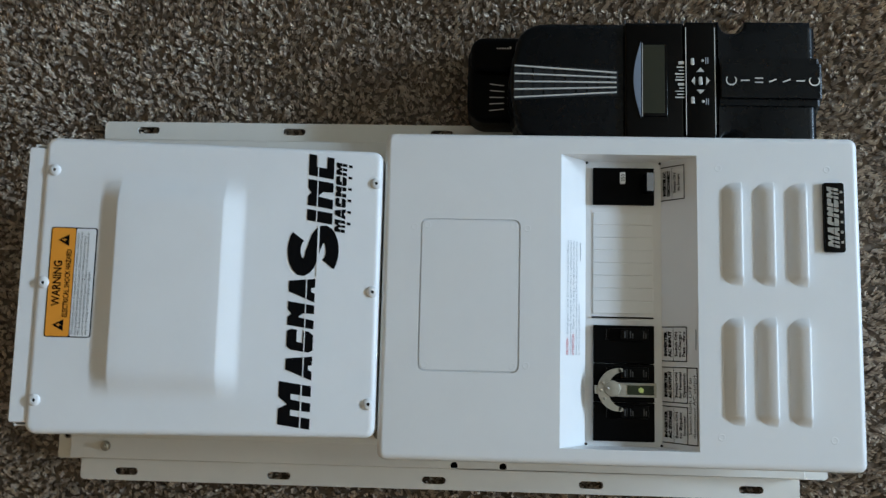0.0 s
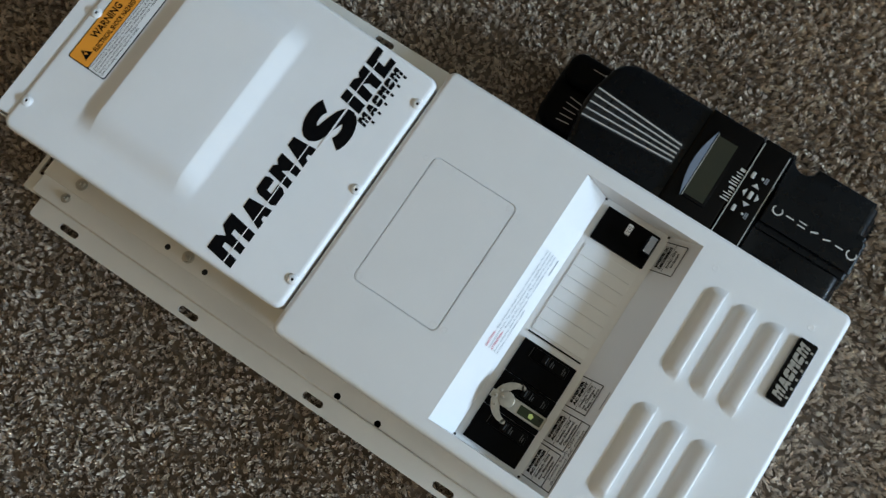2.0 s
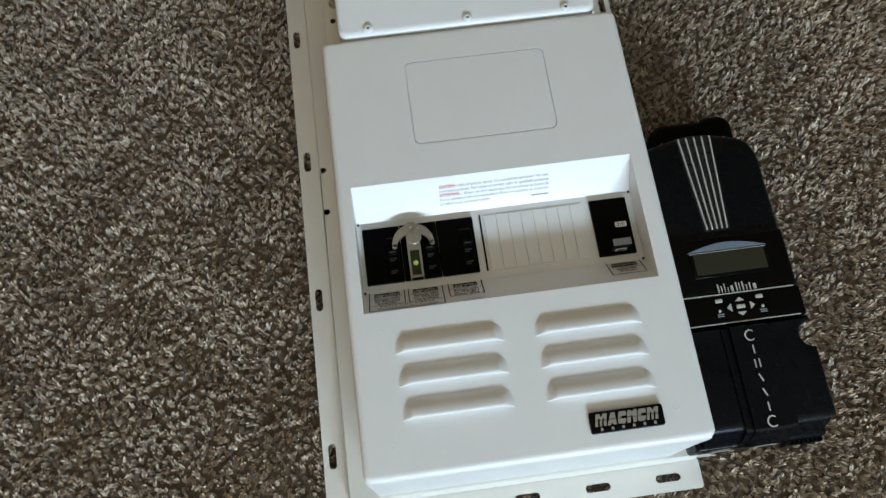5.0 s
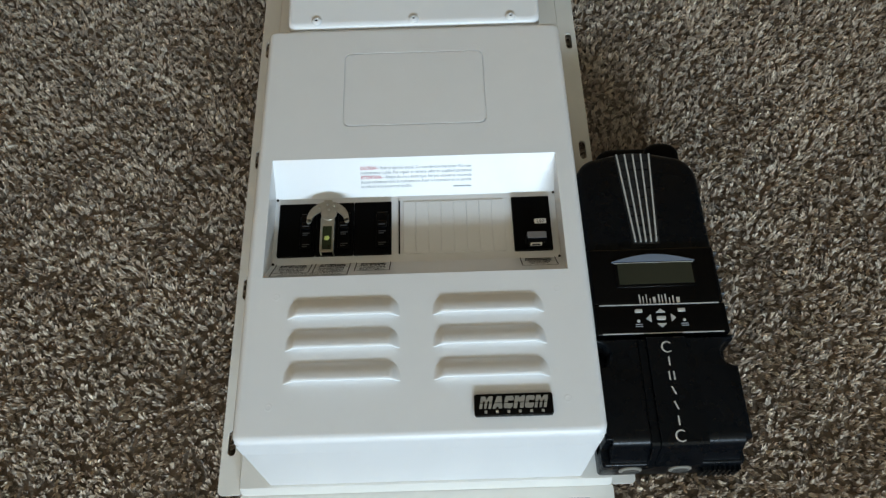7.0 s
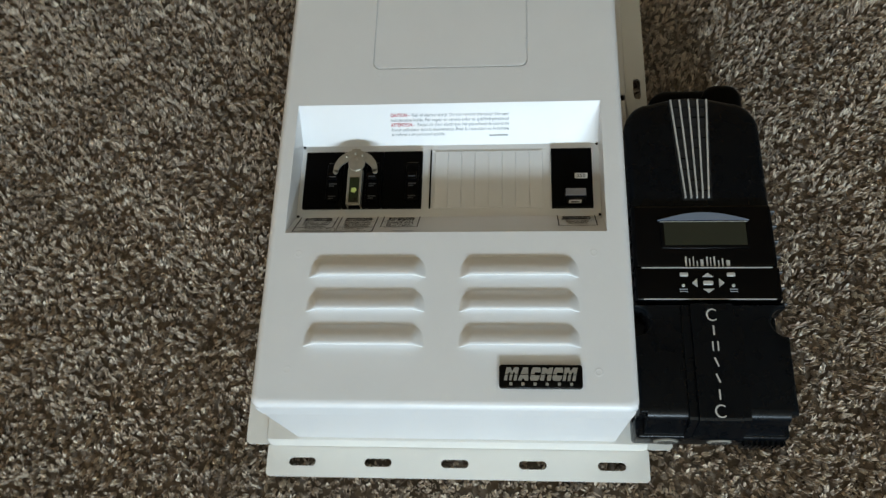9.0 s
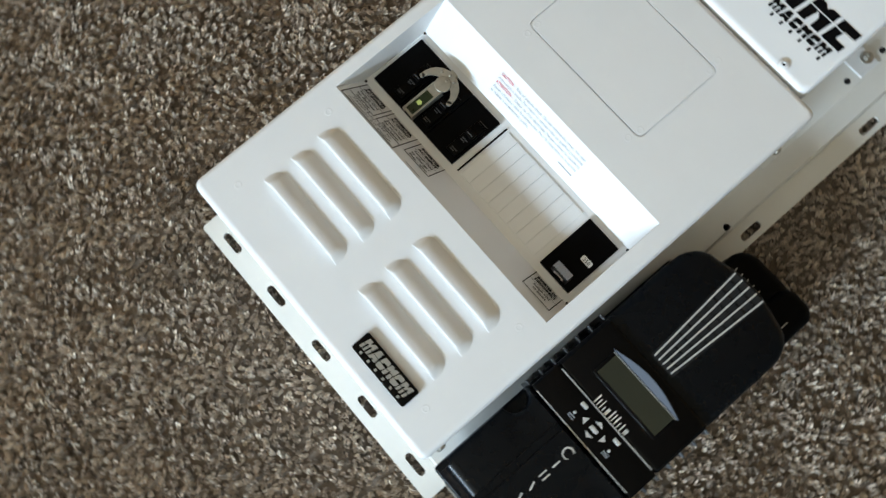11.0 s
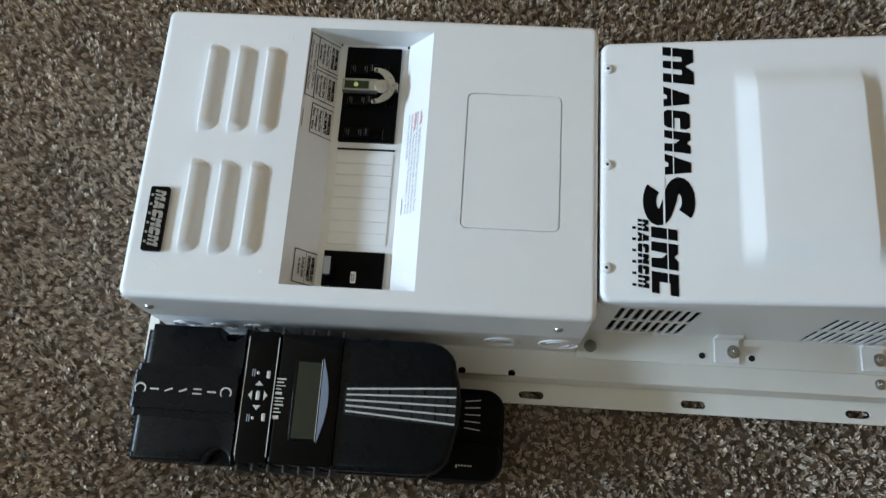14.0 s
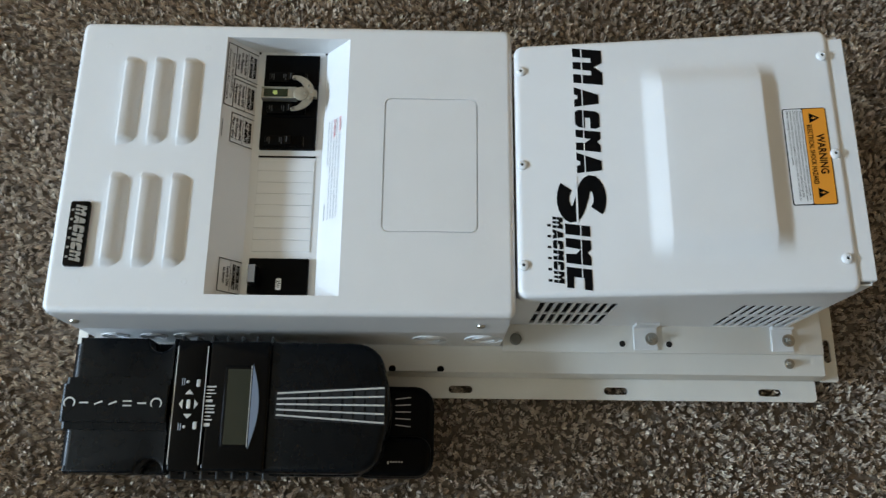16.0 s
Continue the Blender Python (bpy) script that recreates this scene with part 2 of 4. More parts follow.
# ---- the room ----
def room():
    x0, x1, y0, y1, top = -2.2, 2.6, WIN_Y, 2.9, 2.44
    t = 0.14
    bm = boxed(x0 - t, x1 + t, y0 - t, y1 + t, -0.16, -0.008)
    tagged(flush("floor", bm, BACKING, None, "", 0), "brown carpet backing under the pile of the room floor", "floor", "", "structure")
    bm = boxed(x0 - t, x1 + t, y0 - t, y1 + t, top, top + 0.12)
    tagged(flush("ceiling", bm, CEIL, None, "", 0), "unseen warm cream ceiling of the room, coloured for its bounce light", "ceiling", "", "structure")
    # added unseen walls: warm ones tint the bounce, the grey east one dims it
    for nm, b in (("wall_north", (x0, x1, y1, y1 + t)), ("wall_west", (x0 - t, x0, y0 - t, y1 + t)), ("wall_east", (x1, x1 + t, y0 - t, y1 + t))):
        east = nm == "wall_east"
        tagged(flush(nm, boxed(*b, -0.008, top), WALLE if east else WALLP, None, "", 0), "unseen mid grey room wall, coloured for its bounce light" if east else "unseen warm beige room wall, coloured for its bounce light", "wall", "", "structure")
    a, b = WIN_X - WIN_W / 2, WIN_X + WIN_W / 2
    bm = bmesh.new()
    sheet(bm, [(x0, -0.008), (x1, -0.008), (x1, top), (x0, top)], [[(a, WIN_Z0), (b, WIN_Z0), (b, WIN_Z1), (a, WIN_Z1)]], lambda u, v, d: (u, y0 - d, v), t)
    tagged(flush("wall_south", bm, WALLP, None, "", 0), "unseen warm beige wall with the window opening, coloured for its bounce light", "wall", "", "structure")
    win = tagged(new("window_1"), "white framed window that lets the daylight in", "window", "", "structure")
    for q in ((a, a + 0.05, WIN_Z0, WIN_Z1), (b - 0.05, b, WIN_Z0, WIN_Z1), (a + 0.05, b - 0.05, WIN_Z0, WIN_Z0 + 0.05), (a + 0.05, b - 0.05, WIN_Z1 - 0.05, WIN_Z1)):
        part("window_frame", boxed(q[0], q[1], y0 - 0.11, y0 - 0.05, q[2], q[3], 0.004), TRIM, win)
    part("window_sill", boxed(a - 0.04, b + 0.04, y0 + 0.001, y0 + 0.05, WIN_Z0 - 0.03, WIN_Z0 - 0.002, 0.004), TRIM, win)


room()


# ---- the wall plate that the units are bolted to ----
PX, PY0, PY1, PZ, FZ = 0.190, -0.002, 0.842, 0.028, 0.008


def slot_outline(cx, cy, length, w, along_y):
    a, b = (w, length) if along_y else (length, w)
    return rrect(cx - a / 2, cx + a / 2, cy - b / 2, cy + b / 2, w / 2 - 1e-4, 4)


def mounting_plate():
    root = thing("mounting_plate", "cream powder-coated steel mounting plate with slotted edges, lying on the carpet", "mounting plate")
    bm = bmesh.new()
    holes = [circle(sx * 0.187, y, 0.0042, 16) for sx in (-1, 1) for y in (0.337, 0.393)]
    sheet(bm, rrect(-PX, PX, PY0, PY1, 0.002, 2), holes, lambda u, v, d: (u, v, PZ - d), 0.002)
    lp = rrect(-PX, PX, PY0, PY1, 0.002, 2)
    lo = inset(lp, -0.0035)
    loft(bm, [[(x, y, PZ - 0.0002) for x, y in lp], [(x, y, PZ - 0.002) for x, y in inset(lp, -0.0014)], [(x, y, FZ + 0.001) for x, y in lo]])
    part("tray", bm, PLATE, root)
    # near-black boxes under the plate holes, painted as their shade
    for sx in (-1, 1):
        part("hole_shade_box", boxed(sx * 0.187 - 0.005, sx * 0.187 + 0.005, 0.33, 0.40, 0.004, 0.010), DARK, root)
    for sx in (-1, 1):
        bm = bmesh.new()
        a, b = sorted((sx * 0.1915, sx * 0.218))
        slots = [slot_outline(sx * 0.2075, 0.051 + 0.183 * i, 0.028, 0.0085, True) for i in range(5)]
        sheet(bm, rrect(a, b, -0.004, 0.838, 0.005), slots, lambda u, v, d: (u, v, FZ - d), 0.003)
        part("side_flange", bm, PLATE, root)
    for y0, y1, cy in ((-0.036, -0.0035, -0.021), (0.8435, 0.867, 0.857)):
        bm = bmesh.new()
        slots = [slot_outline(0.0785 * i, cy, 0.028, 0.0085, False) for i in (-2, -1, 0, 1, 2)]
        sheet(bm, rrect(-0.194, 0.194, y0, y1, 0.004), slots, lambda u, v, d: (u, v, FZ - d), 0.003)
        part("end_flange", bm, PLATE, root)
    hex_bolt("bolt", 0.176, 0.801, PZ, root, 0.0045, 0.004, 0.006)
    hex_bolt("bolt", -0.176, 0.801, PZ, root, 0.0045, 0.004, 0.006)
    return root


mounting_plate()

# ---- the breaker enclosure ----
TOP = 0.19
RX0, RX1, RY0, RY1 = -0.1455, 0.1415, 0.1565, 0.289      # opening of the recess
FY0, FY1, FLOOR = 0.185, 0.261, 0.1595                   # floor of the recess


def louvre(root, x0, x1, y0, y1, h=0.0063):
    """A pressed hood: it rises from its rounded upper edge to a straight lower lip of sheet thickness, open underneath."""
    bm = bmesh.new()
    nu, nv, gauge = 44, 20, 0.0013
    rows = []
    for j in range(nv + 3):
        v = min(1.0, j / nv)
        row = []
        for i in range(nu + 1):
            u = 0.5 - 0.5 * math.cos(math.pi * i / nu)
            edge = min(u, 1 - u) * (x1 - x0)
            g = math.sqrt(max(0.0, 1 - (1 - min(1.0, edge / 0.0115)) ** 2))
            k = min(1.0, edge / 0.011)
            top = h * k * k * (3 - 2 * k)
            high = y0 + (y1 - y0) * max(g, 0.12)
            low = y0 - 0.0010 * (1 - k)
            z = top * (1 - (1 - v) ** 2.0) * (1 - 0.10 * max(0.0, (v - 0.9) / 0.1) ** 2)
            y = high + (low - high) * v
            if j == nv + 1:
                z, y = max(0.0, z - gauge), y - 0.0003
            if j == nv + 2:
                z, y = 0.0, y + 0.0030 * k
            row.append(bm.verts.new((x0 + (x1 - x0) * u, y, TOP + z + 0.0001)))
        rows.append(row)
    for a, b in zip(rows, rows[1:]):
        for i in range(nu):
            bm.faces.new((a[i], a[i + 1], b[i + 1], b[i]))
    return part("louvre", bm, PAINT, root, "", 40)


def slope_low(x, s, lift=0.0005):
    """A pose on the recess wall next to the louvres; s from the floor (0) to the rim (1)."""
    y, z = FY0 + (RY0 - FY0) * s, FLOOR + (TOP - FLOOR) * s
    n = Vector((0, TOP - FLOOR, FY0 - RY0)).normalized() * lift
    return Matrix.Translation((x, y + n.y, z + n.z)) @ Matrix.Rotation(math.atan2(FLOOR - TOP, FY0 - RY0), 4, "X")


def slope_high(x, s, lift=0.0005):
    """A pose on the recess wall under the blank panel; s from the rim (0) to the floor (1)."""
    y, z = RY1 + (FY1 - RY1) * s, TOP + (FLOOR - TOP) * s
    n = Vector((0, -(TOP - FLOOR), RY1 - FY1)).normalized() * lift
    return Matrix.Translation((x, y + n.y, z + n.z)) @ Matrix.Rotation(math.atan2(TOP - FLOOR, RY1 - FY1), 4, "X")


def stroke(bm, m, x0, y0, x1, y1, w):
    """A straight printed line in the plane of the pose m."""
    d = Vector((x1 - x0, y1 - y0)).normalized() * w / 2
    p = Vector((-d.y, d.x))
    pts = [Vector((x0, y0)) - d + p, Vector((x0, y0)) - d - p, Vector((x1, y1)) + d - p, Vector((x1, y1)) + d + p]
    bm.faces.new([bm.verts.new(m @ Vector((q.x, q.y, 0))) for q in pts])


def instruction(root, x0, x1, title, lines, depth, close_left=True, close_right=True):
    """A printed instruction box on the low slope: bold title, rule, and lines."""
    L = math.hypot(TOP - FLOOR, FY0 - RY0)
    bm = bmesh.new()
    m = slope_low(0, 0)
    if close_left:
        stroke(bm, m, x0, -0.02 * L, x0, -depth * L, 0.0009)
    if close_right:
        stroke(bm, m, x1, -0.02 * L, x1, -depth * L, 0.0009)
    stroke(bm, m, x0, -depth * L, x1, -depth * L, 0.0009)
    stroke(bm, m, x0 + 0.0005, -0.325 * L, x1 - 0.0005, -0.325 * L, 0.0004)
    part("printed_frame", bm, INK, root, "", 0)
    c = (x0 + x1) / 2
    for i, w in enumerate(title):
        lettering("lettering", w, 0.0046, slope_low(c, 0.15 + 0.115 * i), INK, root, (x1 - x0) * (0.74, 0.78)[i], "CENTER", 1.0, 0.0003)
    for i, (w, k) in enumerate(lines):
        lettering("lettering", w, 0.0042, slope_low(c, 0.43 + 0.105 * i), INK, root, (x1 - x0) * k, "CENTER", 1.0, 0.00012)


def breaker_enclosure():
    root = thing("breaker_enclosure", "white powder-coated steel breaker enclosure bolted on the mounting plate", "electrical panel")
    W, L = 0.1610, 0.4645
    # box under the cover
    bm = bmesh.new()
    loft(bm, [[(x, y, z) for x, y in rrect(-0.1595, 0.1595, 0.0004, 0.4630, 0.002, 2)] for z in (PZ + 0.0005, 0.1520)], True, True)
    box_ob = part("box", bm, PAINT, root, "white steel box", 30)
    part("front_apron", boxed(-0.1590, 0.1590, 0.0004, 0.0020, 0.1521, 0.1779), PAINT, root, "", 0)
    for y, z, r in ((0.380, 0.066, 0.0205), (0.440, 0.070, 0.0215), (0.010, 0.062, 0.0), (0.030, 0.066, 0.015), (0.072, 0.066, 0.015), (0.112, 0.068, 0.017)):
        if r:
            for sx in (-1, 1):
                bm = bmesh.new()
                for k in (1.0, 0.6):
                    o, i = circle(y, z, r * k, 24), circle(y, z, r * k - 0.0014, 24)
                    h = 0.1595
                    loft(bm, [[(sx * h, u, v) for u, v in o], [(sx * (h + 0.0013), u, v) for u, v in inset(o, 0.0004)], [(sx * (h + 0.0013), u, v) for u, v in inset(o, 0.0009)], [(sx * h, u, v) for u, v in i]])
                part("knockout", bm, PAINT, box_ob, "pressed round knockout")
    # front cover
    bm = bmesh.new()
    out = rrect(-W, W, 0, L, 0.0085, 5)
    R = 0.0058
    loops = [[(x, y, TOP - 0.012) for x, y in inset(out, 0.0012)], [(x, y, TOP - 0.012) for x, y in out]]
    for i in range(5):
        a = math.pi / 2 * i / 4
        loops.append([(x, y, TOP - R + R * math.sin(a)) for x, y in inset(out, R * (1 - math.cos(a)))])
    loops.append([(x, y, TOP) for x, y in inset(out, R + 0.0012)])
    loft(bm, loops)
    hole = [(RX0, RY0), (RX1, RY0), (RX1, RY1), (RX0, RY1)]
    groove = rrect(-0.0755, 0.0745, 0.3285, 0.4270, 0.007, 5)
    sheet(bm, inset(out, R + 0.0012), [hole, groove], lambda u, v, d: (u, v, TOP))
    loft(bm, [[(x, y, TOP - dz) for x, y in inset(groove, k)] for k, dz in ((0, 0), (0.0002, 0.0020), (0.0014, 0.0020), (0.0016, 0))], False, True)
    cover = part("cover", bm, PAINT, root, "white front cover with a recess", 30)
    for sx in (-1, 1):
        a, b = sorted((sx * W, sx * (W - 0.0012)))
        part("side_lip", boxed(a, b, 0.004, 0.460, 0.112, TOP - 0.0122), PAINT, cover)
        for y in (0.018, 0.432):
            bm = bmesh.new()
            loft(bm, [[(sx * (W + k), y + u * s, 0.150 + v * s) for u, v in circle(0, 0, 0.0048, 14)] for k, s in ((0, 1.0), (0.0018, 0.9), (0.0028, 0.5))], False, True)
            part("screw", bm, STEEL, cover, "zinc screw")
    # recess
    bm = bmesh.new()
    fl = [(RX0 + 0.0005, FY0), (RX1 - 0.0005, FY0), (RX1 - 0.0005, FY1), (RX0 + 0.0005, FY1)]
    loft(bm, [[(x, y, TOP) for x, y in hole], [(x, y, TOP - 0.0005) for x, y in inset(hole, 0.0003)], [(x, y, FLOOR) for x, y in fl]], False, True)
    rec = part("recess", bm, PAINT, cover, "", 20)
    # pin holes are near-black discs, the shade put into their colour
    for x in (RX0 + 0.002, RX1 - 0.002):
        for y in (FY0 + 0.001, FY1 - 0.001):
            bm = bmesh.new()
            solid(bm, circle(x, y, 0.0013, 10), FLOOR - 0.002, FLOOR + 0.0007)
            part("pin_hole_shade", bm, DARK, cover)
    # pressed dimples
    for x, y in ((0.066, 0.433), (0.066, 0.322), (-0.068, 0.433), (-0.068, 0.322), (0.068, 0.4205), (0.068, 0.3350), (-0.069, 0.4205), (-0.069, 0.3350), (0.129, 0.136), (0.129, 0.031), (-0.131, 0.136), (-0.131, 0.031)):
        part("dimple", ring_band(bmesh.new(), circle(x, y, 0.0028, 16), TOP, 0.0018, 0.00018), PAINT, cover)
    for x0, x1 in ((-0.1205, -0.0155), (0.0125, 0.1165)):
        for y in (0.0515, 0.0825, 0.1135):
            louvre(root, x0, x1, y + 0.0010, y + 0.0190)
    # filler plates, bright between the breakers
    for i in range(8):
        x = -0.0145 + 0.01285 * i
        part("filler_plate", boxed(x, x + 0.0124, 0.1935, 0.2535, FLOOR - 0.001, FLOOR + 0.0010, 0.0003, 1), PAINT, root)
    part("divider", boxed(-0.0192, -0.0178, 0.1935, 0.2545, FLOOR, FLOOR + 0.0018), BREAKER, root, "black divider strip")
    # printed instructions
    instruction(root, -0.0605, -0.0270, ("INVERTER", "AC INPUT"), (("Switch ON", 0.72), ("to Charge /", 0.76), ("Pass - thru", 0.72)), 0.68)
    instruction(root, -0.1005, -0.0665, ("INVERTER", "AC OUTPUT"), (("Switch ON", 0.72), ("for Normal", 0.74), ("Operation", 0.68)), 0.69)
    instruction(root, -0.1395, -0.1045, ("INVERTER", "AC BYPASS"), (("Switch ON", 0.72), ("to Bypass", 0.72), ("Inverter", 0.54)), 0.69)
    instruction(root, 0.1005, 0.1345, ("INVERTER DC", "DISCONNECT"), (("Switch ON", 0.6), ("to Invert", 0.5)), 0.66)
    bm = bmesh.new()
    m, SL = slope_low(0, 0), math.hypot(TOP - FLOOR, FY0 - RY0)
    for seg in ((-0.1395, 0.66, -0.1395, 0.95), (-0.1395, 0.95, -0.0665, 0.95), (-0.0665, 0.95, -0.0665, 0.66)):
        stroke(bm, m, seg[0], -seg[1] * SL, seg[2], -seg[3] * SL, 0.0009)
    part("printed_frame", bm, INK, root, "", 0)
    lettering("lettering", "Switch both OFF to", 0.0044, slope_low(-0.103, 0.80), INK, root, 0.054, "CENTER")
    lettering("lettering", "disconnect AC output", 0.0044, slope_low(-0.103, 0.91), INK, root, 0.060, "CENTER")
    for i, (a, b) in enumerate((("CAUTION - ", "Risk of electric shock. Do not remove the cover. No user"), ("", "maintenance inside. For repair or service refer to qualified personnel"),
                                ("ATTENTION - ", "Risque de choc electrique. Ne pas enlever le couvercle"), ("", "Aucun utilisateur dans la maintenance. Pour la reparation ou le service"), ("", "se referer a un personnel qualifie."))):
        s = 0.30 + 0.115 * i
        k = 0.0 if not a else (0.0205 if i == 0 else 0.0255)
        if a:
            lettering("lettering", a, 0.0046, slope_high(-0.057, s), RED, root, k - 0.0025, "LEFT", 1.0, 0.0001)
        lettering("lettering", b, 0.0046, slope_high(-0.057 + k, s), GREYINK, root, (0.113 if i < 4 else 0.052) - k, "LEFT")
    bm = bmesh.new()
    stroke(bm, slope_high(0, 0.775), 0.038, 0, 0.055, 0, 0.0011)
    part("small_print", bm, GREYINK, root, "", 0)
    bm = bmesh.new()
    stroke(bm, m, -0.0300, -0.93 * SL, -0.0485, -0.93 * SL, 0.0010)
    part("small_print", bm, GREYINK, root, "", 0)
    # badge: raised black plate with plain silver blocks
    bm = bmesh.new()
    solid(bm, rrect(0.0475, 0.1155, 0.0165, 0.0360, 0.0025, 4), TOP, TOP + 0.0042, 0.0010)
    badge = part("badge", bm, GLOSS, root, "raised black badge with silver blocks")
    word_blocks(badge, "badge_block", BADGE, 0.0525, 0.1105, 0.0225, 0.0335, "maonom", 0.45, lambda x, y: TOP + 0.0045, 0.2, 0.1, GLOSS)
    for i in range(6):
        x = 0.0560 + 0.0098 * i
        part("badge_bar", boxed(x, x + 0.0024, 0.0185, 0.0210, TOP + 0.0040, TOP + 0.0046), BADGE, badge, "", 0)
    return root


SHAPES = {"m": [(0, 0), (0.25, 0), (0.25, 0.62), (0.38, 0.62), (0.40, 0), (0.60, 0), (0.62, 0.62), (0.75, 0.62), (0.75, 0), (1, 0), (1, 1), (0.64, 1), (0.50, 0.72), (0.36, 1), (0, 1)],
          "a": [(0, 0), (0.36, 0), (0.42, 0.14), (0.58, 0.14), (0.64, 0), (1, 0), (0.74, 1), (0.28, 1)],
          "o": [(0.14, 0), (0.86, 0), (1, 0.16), (1, 0.40), (0.42, 0.40), (0.42, 0.62), (1, 0.62), (1, 0.84), (0.86, 1), (0.14, 1), (0, 0.84), (0, 0.16)],
          "n": [(0, 0), (0.36, 0), (0.40, 0.60), (0.60, 0.40), (0.64, 0), (1, 0), (1, 1), (0.66, 1), (0.50, 0.86), (0.34, 1), (0, 1)],
          "e": [(0, 0), (1, 0), (1, 0.28), (0.45, 0.28), (0.45, 0.70), (1, 0.70), (1, 1), (0, 1)],
          "i": [(0, 0), (1, 0), (1, 1), (0, 1)]}
WIDE = {"m": 1.25, "a": 1.05, "o": 0.92, "i": 0.45, "n": 1.05, "e": 0.86}


def word_blocks(parent, name, mat, x0, x1, y0, y1, kinds, slit, up, lean=0.10, gap=0.12, back=None):
    """A word mark as plain cut blocks, each a part of its own, with a level strip of the ground colour through them."""
    total = sum(WIDE[k] for k in kinds) + gap * (len(kinds) - 1)
    u, h, x = (x1 - x0) / total, y1 - y0, x0
    for k in kinds:
        w = WIDE[k] * u
        bm = bmesh.new()
        q = [(x + px * w + (py - 0.5) * lean * h, y0 + py * h) for px, py in SHAPES[k]]
        bm.faces.new([bm.verts.new((a, b, 0.0)) for a, b in q])
        bm.normal_update()
        bmesh.ops.triangulate(bm, faces=bm.faces[:], ngon_method="EAR_CLIP")
        for v in bm.verts:
            v.co.z = up(v.co.x, v.co.y)
        part(name, bm, mat, parent, "", 0)
        x += w + gap * u
    if slit:
        bm = bmesh.new()
        ya, yb = y0 + (slit - 0.019) * h, y0 + (slit + 0.019) * h
        bm.faces.new([bm.verts.new((a, b, up(a, b) + 0.0003)) for a, b in ((x0 - 0.0005, ya), (x1, ya), (x1, yb), (x0 - 0.0005, yb))])
        part("level_strip", bm, back or PAINT, parent, "", 0)


breaker_enclosure()


# ---- breakers and their interlock ----
def ac_breaker(label):
    root = thing("circuit_breaker", label, "circuit breaker", "AC breakers in the recess", (0, 0, FLOOR))
    part("case", boxed(0.0002, 0.0378, 0.0, 0.0600, -0.004, 0.0036, 0.0006, 1), BREAKER, root)
    for x in (0.0225,):
        part("toggle_bed", boxed(x, x + 0.0125, 0.006, 0.045, 0.003, 0.0062, 0.0012), BREAKER, root)
        tog = part("toggle", boxed(x + 0.0012, x + 0.0113, 0.0270, 0.0350, 0.0055, 0.0096, 0.0012), GLOSS, root)
        bm = boxed(x + 0.003, x + 0.0095, 0.0295, 0.0305, 0.0093, 0.0099)
        part("mark", bm, DIMINK_GLINT, tog)
        for y in (0.0235, 0.0105):
            bm = bmesh.new()
            for i, w in enumerate((0.0072, 0.0050)):
                box(bm, x + 0.0028, x + 0.0028 + w, y - 0.0022 * i, y - 0.0022 * i + 0.0010, 0.0060, 0.0066)
            part("printed_bars", bm, DIMINK_GLINT, root)
        part("rule", boxed(x + 0.0008, x + 0.0118, 0.0470, 0.0475, 0.0030, 0.0040), DIMINK_GLINT, root)
    return root


first = ac_breaker("black double-pole AC breaker set in the white recess")
first.location = (-0.1402, 0.1932, FLOOR)
for i in (1, 2):
    copy_thing(first, Matrix.Translation((-0.1402 + 0.038 * i, 0.1932, FLOOR)))


def dc_breaker():
    root = thing("dc_breaker", "black DC disconnect breaker with white rating labels in the recess", "circuit breaker")
    x0, y0 = 0.0958, 0.1925
    part("case", boxed(x0, x0 + 0.038, y0, y0 + 0.0615, FLOOR - 0.003, FLOOR + 0.0038, 0.0006, 1), BREAKER, root)
    part("toggle", boxed(x0 + 0.0110, x0 + 0.0305, y0 + 0.0030, y0 + 0.0112, FLOOR + 0.003, FLOOR + 0.0200, 0.0008), BREAKER, root)
    part("toggle_cap", boxed(x0 + 0.0116, x0 + 0.0299, y0 + 0.0036, y0 + 0.0106, FLOOR + 0.0198, FLOOR + 0.0208), TOGGLE, root, "glossy grey toggle cap")
    bm = bmesh.new()
    solid(bm, rrect(x0 + 0.0215, x0 + 0.0335, y0 + 0.0290, y0 + 0.0345, 0.0012, 3), FLOOR + 0.0036, FLOOR + 0.0044)
    lab = part("rating_label", bm, LABEL, root, "small white rating label")
    lettering("lettering", "250", 0.0050, Matrix.Translation((x0 + 0.0275, y0 + 0.0299, FLOOR + 0.0047)), INK, lab, 0.0075, "CENTER")
    lab = part("rating_label", boxed(x0 + 0.0150, x0 + 0.0265, y0 + 0.0024, y0 + 0.0031, FLOOR + 0.0060, FLOOR + 0.0125, 0.0002, 1), LABEL, root, "small white rating label")
    part("printed_bar", boxed(x0 + 0.0170, x0 + 0.0245, y0 + 0.0021, y0 + 0.0025, FLOOR + 0.0085, FLOOR + 0.0102), INK, lab)


dc_breaker()


